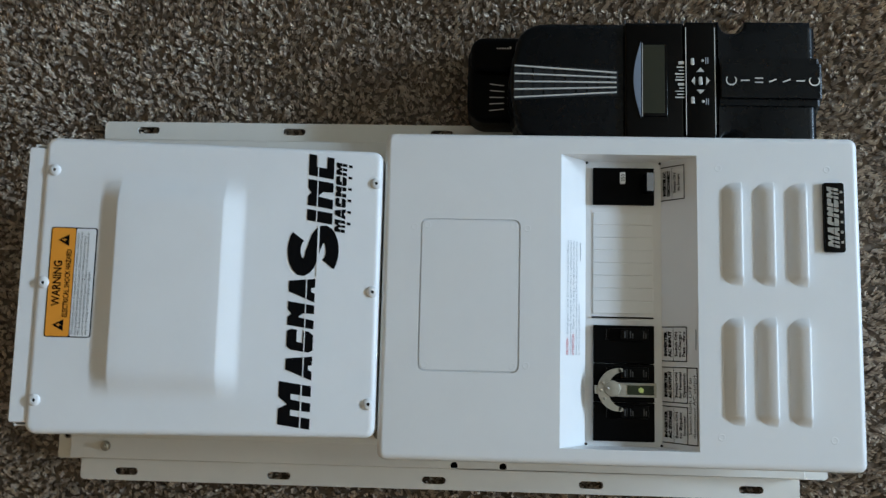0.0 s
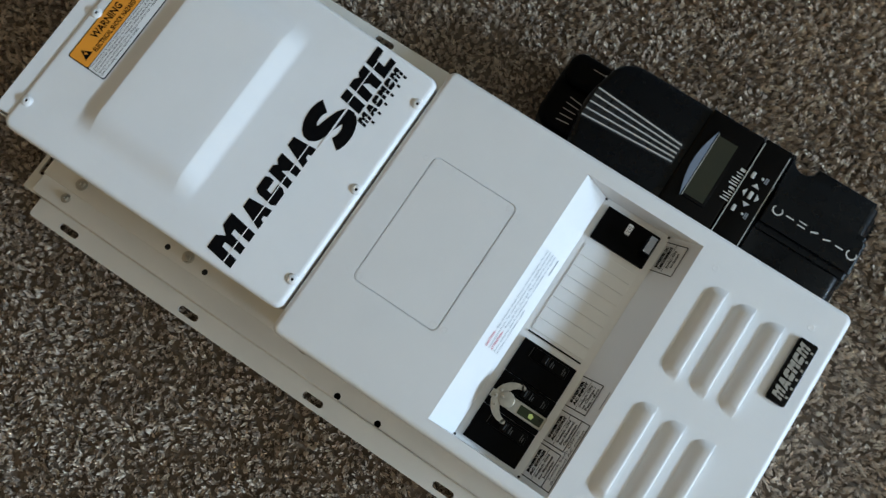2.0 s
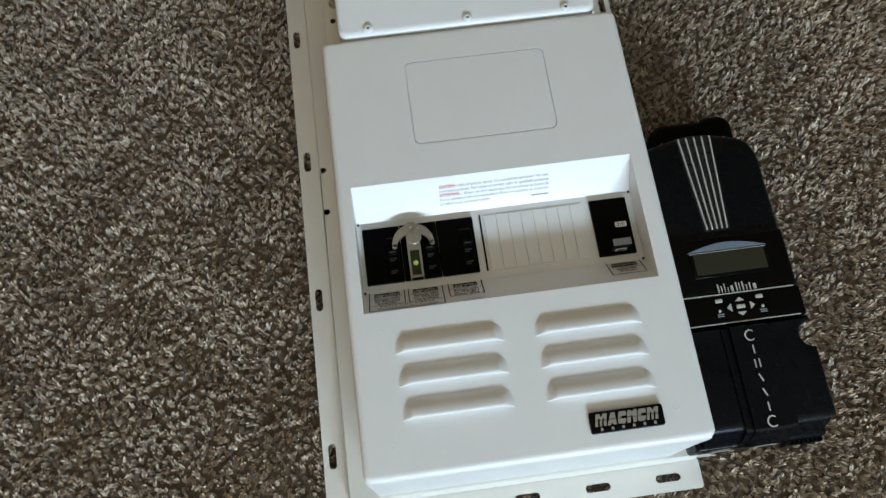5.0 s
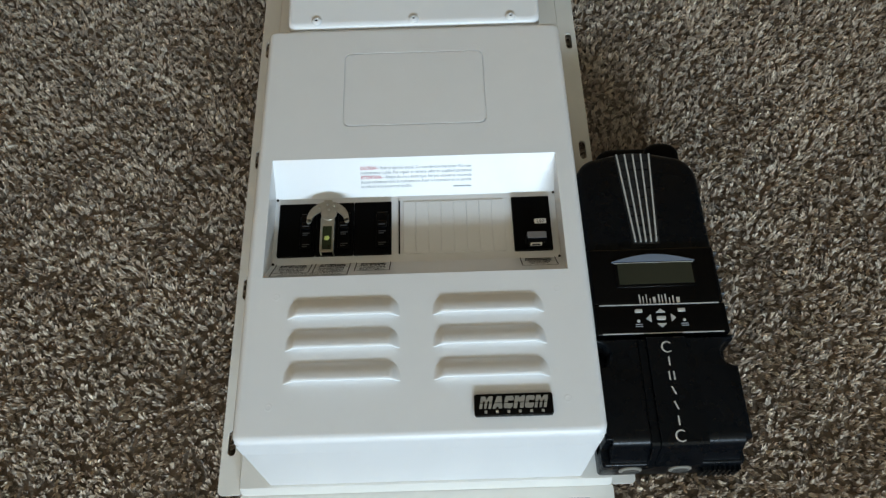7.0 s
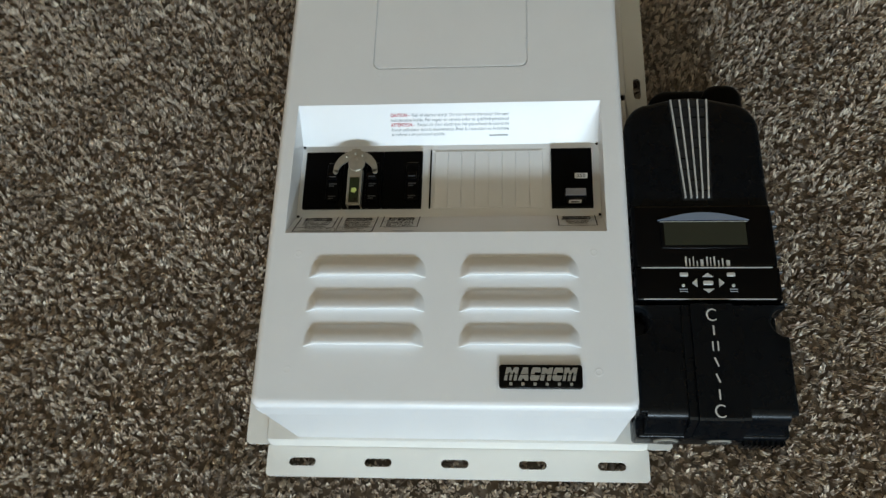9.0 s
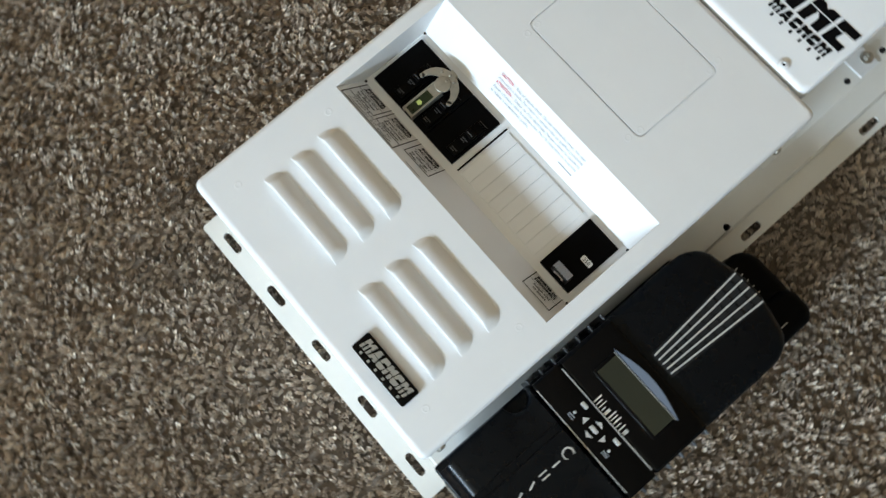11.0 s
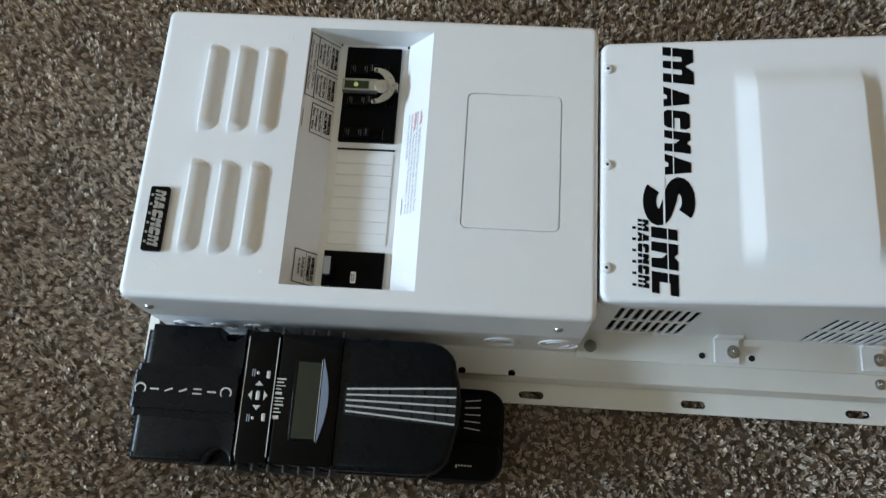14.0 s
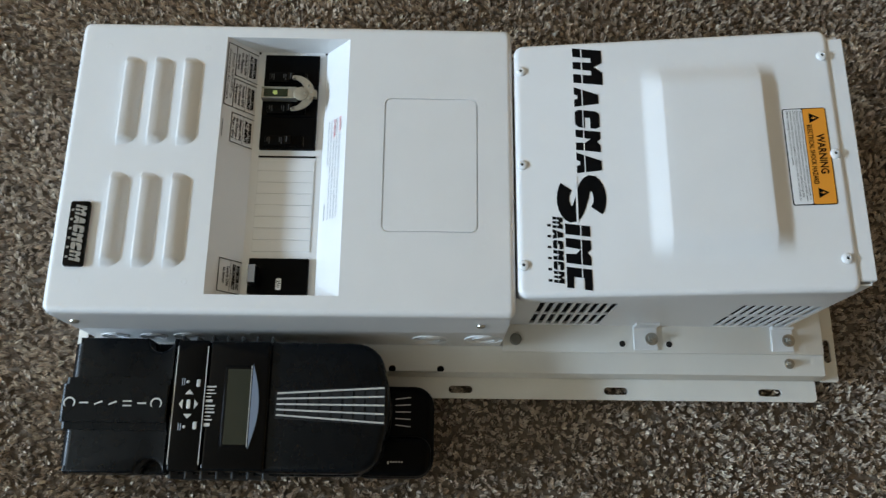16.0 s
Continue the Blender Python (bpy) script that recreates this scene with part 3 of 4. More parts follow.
def interlock():
    root = thing("breaker_interlock", "bare steel sliding interlock clip across the breaker toggles", "interlock clip")
    cx, cy, z = -0.0895, 0.2290, FLOOR + 0.0098
    bm = bmesh.new()
    outer = [(cx + 0.0212 * math.cos(radians(a)), cy + 0.0212 * math.sin(radians(a))) for a in range(0, 181, 12)]
    inner = [(cx + 0.0168 * math.cos(radians(a)), cy - 0.0025 + 0.0135 * math.sin(radians(a))) for a in range(180, -1, -12)]
    pts = outer + inner
    n = len(outer)
    loft(bm, [[(x, y, z) for x, y in pts], [(x, y, z + 0.0018) for x, y in pts]])
    for zz in (z, z + 0.0018):
        vs = [bm.verts.new((x, y, zz)) for x, y in pts]
        for i in range(n - 1):
            bm.faces.new((vs[i], vs[i + 1], vs[2 * n - 2 - i], vs[2 * n - 1 - i]))
    bmesh.ops.remove_doubles(bm, verts=bm.verts[:], dist=1e-6)
    for px in (cx - 0.0190, cx + 0.0190):
        solid(bm, circle(px, cy - 0.0012, 0.0024, 12), z, z + 0.0018)
    part("crescent", bm, DULL, root)
    bm = bmesh.new()
    box(bm, cx - 0.0066, cx + 0.0066, 0.1930, 0.2330, z - 0.0004, z + 0.0014, 0.0004, 1)
    solid(bm, circle(cx + 0.0010, 0.2360, 0.0080, 20), z + 0.0012, z + 0.0026, 0.0006)
    for s in (-1, 1):
        a, b = sorted((cx + s * 0.0068, cx + s * 0.0056))
        box(bm, a, b, 0.1930, 0.2310, z - 0.0085, z + 0.0028, 0.0003, 1)
    box(bm, cx - 0.0045, cx + 0.0035, 0.2490, 0.2525, z - 0.0085, z + 0.0010, 0.0003, 1)
    part("slide", bm, DULL, root)
    part("sticker", boxed(cx - 0.0046, cx + 0.0046, 0.1955, 0.2215, z + 0.0013, z + 0.0018), STICKER, root, "dark green sticker with a pale spot")
    bm = bmesh.new()
    solid(bm, [(cx - 0.0026, 0.2062), (cx + 0.0010, 0.2052), (cx + 0.0028, 0.2080), (cx + 0.0012, 0.2105), (cx - 0.0022, 0.2098)], z + 0.0016, z + 0.0022)
    part("pale_spot", bm, GREEN, root, "pale yellow-green spot")
    for x, y in ((cx - 0.009, 0.2435), (cx - 0.001, 0.2470), (cx + 0.006, 0.2450), (cx + 0.001, 0.2405)):
        bm = bmesh.new()
        solid(bm, circle(x, y, 0.0015, 10), z + 0.0016, z + 0.0034, 0.0006)
        part("rivet", bm, STEEL, root)


interlock()

# ---- the inverter, whose cover rises towards its far end ----
IY0, IY1, IZ0, RISE = 0.4665, 0.7885, 0.1910, 0.1375


def iz(x, y):
    return IZ0 + RISE * (y - IY0)


def on_cover(x, y, lift=0.0006):
    return Matrix.Translation((x, y, iz(x, y) + lift)) @ Matrix.Rotation(math.atan(RISE), 4, "X")


def inverter():
    root = thing("power_inverter", "white power inverter with side vent slots and black cover marks", "inverter")
    W = 0.1410
    out = rrect(-W, W, IY0, IY1, 0.010, 6)
    R = 0.0055
    bm = bmesh.new()
    loops = [[(x, y, iz(x, y) - 0.020) for x, y in inset(out, 0.0012)], [(x, y, iz(x, y) - 0.020) for x, y in out]]
    for i in range(5):
        a = math.pi / 2 * i / 4
        loops.append([(x, y, iz(x, y) - R + R * math.sin(a)) for x, y in inset(out, R * (1 - math.cos(a)))])
    loops.append([(x, y, iz(x, y)) for x, y in inset(out, R + 0.0012)])
    loft(bm, loops)
    # raised pad across the cover
    px0, px1, py0, py1, hgt, run = -0.112, 0.112, 0.595, 0.7350, 0.0094, 0.0225

    def ease(d, length, foot, crest):
        """A ramp from 0 to 1 with a rounding of its own at the foot and at the crest."""
        t = min(1.0, max(0.0, d / length))
        k = 1 / (1 - foot / 2 - crest / 2)
        if t < foot:
            return k * t * t / (2 * foot)
        return k * (t - foot / 2) if t <= 1 - crest else 1 - k * (1 - t) ** 2 / (2 * crest)

    xs = [px0 + (px1 - px0) * i / 44 for i in range(45)]
    ys = [py0 + run * q for q in (0, 0.08, 0.16, 0.24, 0.32, 0.4, 0.6, 0.8, 0.88, 0.92, 0.96, 1)]
    ys += [py0 + run + (py1 - py0 - 2 * run) * i / 6 for i in range(1, 6)] + [py0 + py1 - q for q in reversed(ys)]
    rim = [(x, py0) for x in xs] + [(px1, y) for y in ys[1:]] + [(x, py1) for x in xs[-2::-1]] + [(px0, y) for y in ys[-2:0:-1]]
    sheet(bm, inset(out, R + 0.0012), [rim], lambda u, v, d: (u, v, iz(u, v)))
    rows = [[bm.verts.new((x, y, iz(x, y) + hgt * ease(min(y - py0, py1 - y), run, 0.25, 0.12) * ease(min(x - px0, px1 - x), 0.036, 0.5, 0.5))) for x in xs] for y in ys]
    for p, q in zip(rows, rows[1:]):
        for i in range(len(xs) - 1):
            bm.faces.new((p[i], p[i + 1], q[i + 1], q[i]))
    bmesh.ops.remove_doubles(bm, verts=bm.verts[:], dist=1e-6)
    cover = part("cover", bm, PAINT, root, "white cover with a raised pad", 40)
    tilt = math.atan(RISE)
    for x, y in ((0.108, 0.4725), (0.0, 0.4730), (-0.1085, 0.4735), (0.1085, 0.7775), (0.0, 0.7800), (-0.1095, 0.7800)):
        dome_screw("screw", x, y, iz(x, y), cover, PAINT, 0.0056, tilt)
    # body with slotted side vents
    bw, y0, y1 = 0.1340, 0.4685, 0.7995
    for sx in (-1, 1):
        holes = []
        for ya, yb, shift in ((0.4935, 0.5790, 0.0), (0.7080, 0.7960, 0.0)):
            n = 9
            for i in range(n):
                yy = ya + (yb - ya) * (i + 0.15) / n
                w = (yb - ya) / n * 0.60
                for za, zb in ((0.040, 0.088), (0.094, 0.142)):
                    holes.append([(yy, za), (yy + w, za), (yy + w, zb), (yy, zb)])
        bm = bmesh.new()
        sheet(bm, [(y0, PZ + 0.004), (y1, PZ + 0.004), (y1, iz(0, y1) - 0.006), (y0, iz(0, y0) - 0.006)], holes, lambda u, v, d: (sx * (bw - d), u, v), 0.0016)
        part("vented_side", bm, PAINT, root, "white side with slotted vents", 0)
    for yy in (y0, y1):
        part("end_wall", boxed(-bw + 0.002, bw - 0.002, yy - 0.0008, yy + 0.0008, PZ + 0.004, iz(0, yy) - 0.0065), PAINT, root, "", 0)
    # near-black box close behind the slots, its colour standing in for the inner shade
    part("vent_shade_box", boxed(-0.1295, 0.1295, 0.474, 0.792, PZ + 0.006, 0.176), DARK, root, "near-black box painted as the shade inside the vents")
    # end lip past the cover
    bm = bmesh.new()
    lip = rrect(-0.1305, 0.1305, IY1 - 0.012, 0.8035, 0.002, 2)
    loft(bm, [[(x, y, iz(x, y) - 0.030) for x, y in lip], [(x, y, iz(x, y) - 0.0035) for x, y in lip], [(x, y, iz(x, y) - 0.0025) for x, y in inset(lip, 0.001)]], True, True)
    part("end_lip", bm, PAINT, root, "white end lip past the cover", 30)
    # warning label
    label_plate(root)
    # plain word-mark blocks
    up = lambda x, y: iz(x, y) + 0.0005
    word_blocks(cover, "word_block", INK, -0.1310, -0.0900, 0.5280, 0.5582, "m", 0.30, up, 0.15)
    word_blocks(cover, "word_block", INK, -0.0850, 0.0130, 0.5280, 0.5530, "aona", 0.33, up, 0.15, 0.14)
    blob_mark(cover, 0.0390, 0.5312, 0.0250, 0.0232, up)
    word_blocks(cover, "word_block", INK, 0.0670, 0.1335, 0.5140, 0.5385, "ine", 0.62, up, 0.15, 0.16)
    word_blocks(cover, "word_block", INK, 0.0580, 0.1270, 0.5015, 0.5117, "maonom", 0.42, up, 0.15, 0.14)
    for i in range(6):
        x = 0.0650 + 0.0115 * i
        bm = bmesh.new()
        bm.faces.new([bm.verts.new((a, b, up(a, b))) for a, b in ((x, 0.4962), (x + 0.0026, 0.4962), (x + 0.0030, 0.4998), (x + 0.0004, 0.4998))])
        part("word_bar", bm, INK, cover, "", 0)
    return root


def blob_mark(parent, cx, cy, rx, ry, up):
    """Two offset half rings that make one plain double curve, with a level strip across."""
    bm = bmesh.new()
    spine = []
    for k in range(13):
        a = radians(35 + 225 * k / 12)
        spine.append((cx + math.cos(a) * rx * 0.66, cy + ry * 0.42 + math.sin(a) * ry * 0.37, 0.34))
    for k in range(1, 14):
        a = radians(80 - 225 * k / 13)
        spine.append((cx + math.cos(a) * rx * 0.66, cy - ry * 0.42 + math.sin(a) * ry * 0.37, 0.34))
    rows = []
    for i, (x, y, w) in enumerate(spine):
        a, b = spine[max(0, i - 1)], spine[min(len(spine) - 1, i + 1)]
        d = Vector((b[0] - a[0], b[1] - a[1])).normalized()
        hx, hy = -d.y * rx * 0.36, d.x * ry * 0.27
        rows.append([bm.verts.new((x + hx, y + hy, up(x + hx, y + hy))), bm.verts.new((x - hx, y - hy, up(x - hx, y - hy)))])
    for p, q in zip(rows, rows[1:]):
        bm.faces.new((p[0], q[0], q[1], p[1]))
    part("word_curve", bm, INK, parent, "large plain black double curve", 0)
    bm = bmesh.new()
    ya, yb = cy - 0.24 * ry, cy - 0.16 * ry
    bm.faces.new([bm.verts.new((a, b, up(a, b) + 0.0003)) for a, b in ((cx - rx, ya), (cx + rx, ya), (cx + rx, yb), (cx - rx, yb))])
    part("level_strip", bm, PAINT, parent, "", 0)


def label_plate(root):
    x0, x1, y0, y1 = -0.0510, 0.0535, 0.7340, 0.7760

    def flat(bm, loop, lift):
        bm.faces.new([bm.verts.new((x, y, iz(x, y) + lift)) for x, y in loop])
        return bm

    lab = part("warning_label", flat(bmesh.new(), rrect(x0, x1, y0, y1, 0.0025, 4), 0.0004), INK, root, "orange and white electrical warning label", 0)
    part("text_field", flat(bmesh.new(), rrect(x0 + 0.0010, x1 - 0.0010, y0 + 0.0010, 0.7530, 0.0018, 4), 0.0008), LABEL, lab, "white text field", 0)
    part("orange_field", flat(bmesh.new(), rrect(x0 + 0.0010, x1 - 0.0010, 0.7536, y1 - 0.0010, 0.0018, 4), 0.0008), ORANGE, lab, "orange heading field", 0)
    lettering("lettering", "WARNING", 0.0105, on_cover(0.0, 0.7640, 0.0013), INK, lab, 0.0430, "CENTER", 1.0, 0.0002)
    lettering("lettering", "ELECTRICAL SHOCK HAZARD", 0.0068, on_cover(0.0, 0.7560, 0.0013), INK, lab, 0.0640, "CENTER", 1.0, 0.0001)
    for cx in (-0.0395, 0.0410):
        bm = flat(bmesh.new(), [(cx - 0.0055, 0.7590), (cx + 0.0055, 0.7590), (cx, 0.7690)], 0.0012)
        tri = part("hazard_triangle", bm, INK, lab, "", 0)
        part("bolt_sign", flat(bmesh.new(), [(cx - 0.0004, 0.7600), (cx + 0.0016, 0.7635), (cx + 0.0003, 0.7637), (cx + 0.0010, 0.7662), (cx - 0.0014, 0.7628), (cx, 0.7626)], 0.0016), ORANGE, tri, "", 0)
    rows = ("This electrical system is equipped with an Automatic Generator", "Starting (AGS) device and/or an inverter. Disconnect all AC and", "DC power to the AGS and/or inverter before performing any",
            "service to the electrical system. Failure to do so can result in", "shock causing serious injury or death.")
    for i, (row, k) in enumerate(zip(rows, (0.097, 0.097, 0.094, 0.097, 0.060))):
        lettering("lettering", row, 0.0032, on_cover(x0 + 0.0025, 0.7500 - 0.0031 * i, 0.0013), INK, lab, k, "LEFT")
    return lab


INV = inverter()


def inverter_feet():
    base = thing("inverter_base", "cream steel base sheet between inverter and mounting plate", "base sheet")
    part("sheet", boxed(-0.1660, 0.1660, 0.4650, 0.8420, PZ + 0.0005, PZ + 0.0040, 0.0012), PLATE, base)
    for sx in (-1, 1):
        for y, w in ((0.632, 0.028), (0.793, 0.026)):
            if sx < 0:
                hex_bolt("bolt", sx * 0.152, y, PZ + 0.004, base)
                continue
            fx, fz = sx * 0.1500, PZ + 0.004
            bm = bmesh.new()
            a, b = (-0.0150, 0.0130) if sx > 0 else (-0.0130, 0.0150)
            box(bm, fx + a, fx + b, y - w / 2, y + w / 2, fz, fz + 0.0030, 0.0008, 1)
            c, d = sorted((fx - sx * 0.0160, fx - sx * 0.0128))
            box(bm, c, d, y - w / 2, y + w / 2, fz, fz + (0.020 if y < 0.7 else 0.009), 0.0008, 1)
            foot = part("mounting_foot", bm, PAINT, INV, "bent white steel foot")
            hex_bolt("bolt", fx, y + 0.007, fz + 0.0030, foot, 0.0052, 0.0045)
        # bolt holes drawn as near-black discs that paint the shade inside
        for y in (0.605, 0.660):
            bm = bmesh.new()
            solid(bm, circle(sx * 0.1555, y, 0.0036, 14), PZ + 0.0035, PZ + 0.0044)
            part("bolt_hole_shade", bm, DARK, base, "near-black disc painted as the shade in a bolt hole")
        bm = bmesh.new()
        solid(bm, circle(sx * 0.1520, 0.4800, 0.0068, 16), PZ + 0.0038, PZ + 0.0105, 0.003)
        part("plug", bm, RUBBER, base, "grey rubber plug")


inverter_feet()


# ---- the charge controller ----
def charge_controller():
    root = thing("charge_controller", "black plastic solar charge controller lying beside the white enclosure", "charge controller")
    CX = 0.2405
    # finned base
    bm = bmesh.new()
    solid(bm, rrect(CX - 0.0690, CX + 0.0690, -0.004, 0.308, 0.004, 3), 0.048, 0.083, 0.003)
    part("heat_sink", bm, BLACK, root, "black cast heat sink", 40)
    part("base", boxed(CX - 0.0640, CX + 0.0640, 0.0220, 0.3060, 0.001, 0.049, 0.002), BLACK, root)
    for sx in (-1, 1):
        for i in range(7):
            y = 0.116 + 0.0158 * i
            a, b = sorted((CX + sx * 0.0660, CX + sx * 0.0736))
            # black fins, lightened to grey for the light their tops catch
            part("fin", boxed(a, b, y, y + 0.0022, 0.030, 0.1075, 0.0006, 1), DIMINK_GLINT, root, "black cooling fin, painted dark grey for the light it catches")
    for i in range(8):
        x = CX + 0.030 + 0.0048 * i
        part("fin", boxed(x, x + 0.0020, -0.0085, -0.0035, 0.050, 0.076), BLACK, root)
    # head with two lobes
    bm = bmesh.new()
    head = rrect(CX - 0.0300, CX + 0.0690, 0.2900, 0.3860, 0.022, 8)
    solid(bm, head, 0.001, 0.056, 0.009, 5)
    part("head", bm, BREAKER, root, "", 50)
    bm = bmesh.new()
    solid(bm, rrect(CX + 0.0260, CX + 0.0680, 0.3000, 0.3830, 0.016, 8), 0.040, 0.0700, 0.008, 5)
    part("head_lobe", bm, BREAKER, root, "", 50)
    for i in range(5):
        bm = bmesh.new()
        x, k = CX - 0.0150 + 0.0070 * i, (i - 2) * 0.0010
        fan_bar(bm, x, 0.3430, x + k, 0.3600, 0.0010, 0.0560, 0.0004)
        part("vent_line", bm, SILVER, root, "short silver vent line", 0)
    for i in range(6):
        w = 0.0030 if i == 0 else 0.0014
        y = 0.3360 + 0.0030 * i
        part("printed_bar", boxed(CX + 0.0525, CX + 0.0525 + w, y, y + 0.0018, 0.0695, 0.0704), SILVER, root)
    # upper cover with a bowed end
    top = [(CX - 0.0640, 0.2080), (CX + 0.0640, 0.2080), (CX + 0.0640, 0.2960)]
    top += [(CX + 0.0400 + 0.0240 * math.cos(radians(a)), 0.2990 + 0.0300 * math.sin(radians(a))) for a in range(15, 90, 15)]
    top += [(CX + 0.0400 - 0.0800 * k / 10, 0.3290 + 0.0070 * math.sin(math.pi * k / 10)) for k in range(11)]
    top += [(CX - 0.0400 - 0.0240 * math.sin(radians(a)), 0.2990 + 0.0300 * math.cos(radians(a))) for a in range(15, 90, 15)]
    top += [(CX - 0.0640, 0.2960)]
    bm = bmesh.new()
    solid(bm, inset(top, -0.0035), 0.050, 0.1145, 0.0075, 4)
    upper = part("upper_cover", bm, BLACK, root, "", 40)
    bm = bmesh.new()
    slab = [(CX - 0.0150, 0.2205), (CX + 0.0130, 0.2205), (CX + 0.0190, 0.3340), (CX - 0.0215, 0.3340)]
    solid(bm, slab, 0.110, 0.1152, 0.0)
    part("grille_bed", bm, DARK, upper, "dark grille bed", 0)
    for i in range(5):
        bm = bmesh.new()
        fan_bar(bm, CX - 0.0125 + 0.0055 * i, 0.2225, CX - 0.0192 + 0.0090 * i, 0.3335, 0.0016, 0.1152, 0.0022)
        part("grille_bar", bm, SILVER, upper, "silver grille bar", 0)
    for i in range(9):
        y = 0.230 + 0.0118 * i
        k = (y - 0.2205) / 0.1135
        part("grille_rib", boxed(CX - 0.0140 - 0.006 * k, CX + 0.0125 + 0.006 * k, y, y + 0.0012, 0.1140, 0.1156), BLACK, upper)
    # display section
    bm = bmesh.new()
    solid(bm, rrect(CX - 0.0665, CX + 0.0665, 0.1490, 0.2145, 0.004, 3), 0.060, 0.1190, 0.0038)
    part("display_housing", bm, GLOSS, root, "glossy black display housing", 40)
    bm = bmesh.new()
    solid(bm, rrect(CX - 0.0400, CX + 0.0425, 0.1680, 0.1975, 0.002, 3), 0.1185, 0.1203, 0.0008)
    part("display_bezel", bm, GLOSS, root)
    part("display", boxed(CX - 0.0365, CX + 0.0400, 0.1712, 0.1950, 0.1195, 0.1207), LCD, root, "blank olive display")
    bm = bmesh.new()
    arc = [(CX - 0.0420, 0.1968), (CX + 0.0440, 0.1968)] + [(CX + 0.0440 - 0.0860 * k / 14, 0.1968 + 0.0080 * math.sin(math.pi * k / 14)) for k in range(1, 14)]
    solid(bm, arc, 0.1185, 0.1215, 0.0)
    part("crescent_trim", bm, CRESCENT, root, "blue-grey crescent trim", 30)
    part("trim_line", boxed(CX - 0.0400, CX + 0.0420, 0.1950, 0.1956, 0.1203, 0.1209), SILVER, root)
    # word mark as thin bars
    bm = bmesh.new()
    for i, (x, h, w) in enumerate(((0, 1.0, 0.0016), (0.0036, 0.8, 0.0012), (0.0072, 1.0, 0.0010), (0.0105, 0.55, 0.0012), (0.0140, 0.7, 0.0028), (0.0195, 1.0, 0.0016), (0.0230, 0.9, 0.0010), (0.0262, 1.0, 0.0016), (0.0302, 0.6, 0.0012), (0.0338, 0.8, 0.0014), (0.0378, 0.62, 0.0034))):
        xx = CX - 0.0190 + x
        box(bm, xx, xx + w, 0.1500, 0.1500 + 0.0098 * h, 0.1188, 0.1194)
    part("word_mark", bm, SILVER, root, "row of thin silver bars", 0)
    # keypad strip
    bm = bmesh.new()
    solid(bm, rrect(CX - 0.0665, CX + 0.0665, 0.1165, 0.1488, 0.002, 2), 0.060, 0.1200, 0.0019)
    pad = part("keypad", bm, GLOSS, root, "glossy black keypad strip", 40)
    for y in (0.1483, 0.1172):
        part("trim_line", boxed(CX - 0.0600, CX + 0.0600, y - 0.00045, y + 0.00045, 0.1196, 0.1206), SILVER, pad)
    ky, kz = 0.1330, 0.1198
    bm = bmesh.new()
    solid(bm, rrect(CX - 0.0046, CX + 0.0046, ky - 0.0020, ky + 0.0020, 0.0010, 2), kz, kz + 0.0016, 0.0004)
    part("key", bm, SILVER, pad)
    for sx in (-1, 1):
        bm = bmesh.new()
        tri = [(CX + sx * 0.0148, ky), (CX + sx * 0.0100, ky + 0.0042), (CX + sx * 0.0100, ky - 0.0042)]
        solid(bm, tri, kz, kz + 0.0016)
        part("key", bm, SILVER, pad)
        bm = bmesh.new()
        tri = [(CX - 0.0048, ky + sx * 0.0060), (CX + 0.0048, ky + sx * 0.0060), (CX, ky + sx * 0.0098)]
        solid(bm, tri, kz, kz + 0.0016)
        part("key", bm, SILVER, pad)
        bm = bmesh.new()
        solid(bm, rrect(CX + sx * 0.0215 - 0.0038, CX + sx * 0.0215 + 0.0038, 0.1395, 0.1432, 0.0008, 2), kz, kz + 0.0014, 0.0004)
        part("key", bm, SILVER, pad)
        bm = bmesh.new()
        solid(bm, circle(CX + sx * 0.0228, 0.1305, 0.0016, 12), kz, kz + 0.0014, 0.0005)
        part("status_light", bm, SILVER, pad)
        bm = bmesh.new()
        for j in range(2):
            box(bm, CX + sx * 0.0228 - 0.0036, CX + sx * 0.0228 + 0.0036, 0.1242 + 0.0022 * j, 0.1252 + 0.0022 * j, kz, kz + 0.0005)
        part("printed_bars", bm, GREYINK, pad)
    # lower cover, with two screw wells, a middle rib and a sloping end
    lp = [(CX - 0.0690, 0.0125), (CX + 0.0690, 0.0125), (CX + 0.0690, 0.0830)]
    lp += [(CX + 0.0690 - 0.0145 * math.sin(radians(a)), 0.0970 - 0.0140 * math.cos(radians(a))) for a in range(20, 161, 20)]
    lp += [(CX + 0.0690, 0.1110), (CX + 0.0690, 0.1160), (CX - 0.0690, 0.1160), (CX - 0.0690, 0.1110)]
    lp += [(CX - 0.0690 + 0.0145 * math.sin(radians(a)), 0.0970 + 0.0140 * math.cos(radians(a))) for a in range(20, 161, 20)]
    lp += [(CX - 0.0690, 0.0830)]
    bm = bmesh.new()
    solid(bm, lp, 0.060, 0.1165, 0.0035, 3)
    lower = part("lower_cover", bm, BLACK, root, "", 40)
    for sx in (-1, 1):
        x = CX + sx * 0.0330
        bm = bmesh.new()
        a, b = x - 0.0290, x + 0.0290
        roll = ((0.0170, 0.0860), (0.0170, 0.1168), (0.0140, 0.1164), (0.0105, 0.1148), (0.0078, 0.1118), (0.0062, 0.1080), (0.0010, 0.0905), (-0.0012, 0.0878), (-0.0012, 0.0850))
        loft(bm, [[(xx, yy, zz) for yy, zz in roll] for xx in (a, b)], True, True)
        part("end_slope", bm, BLACK, lower, "", 30)
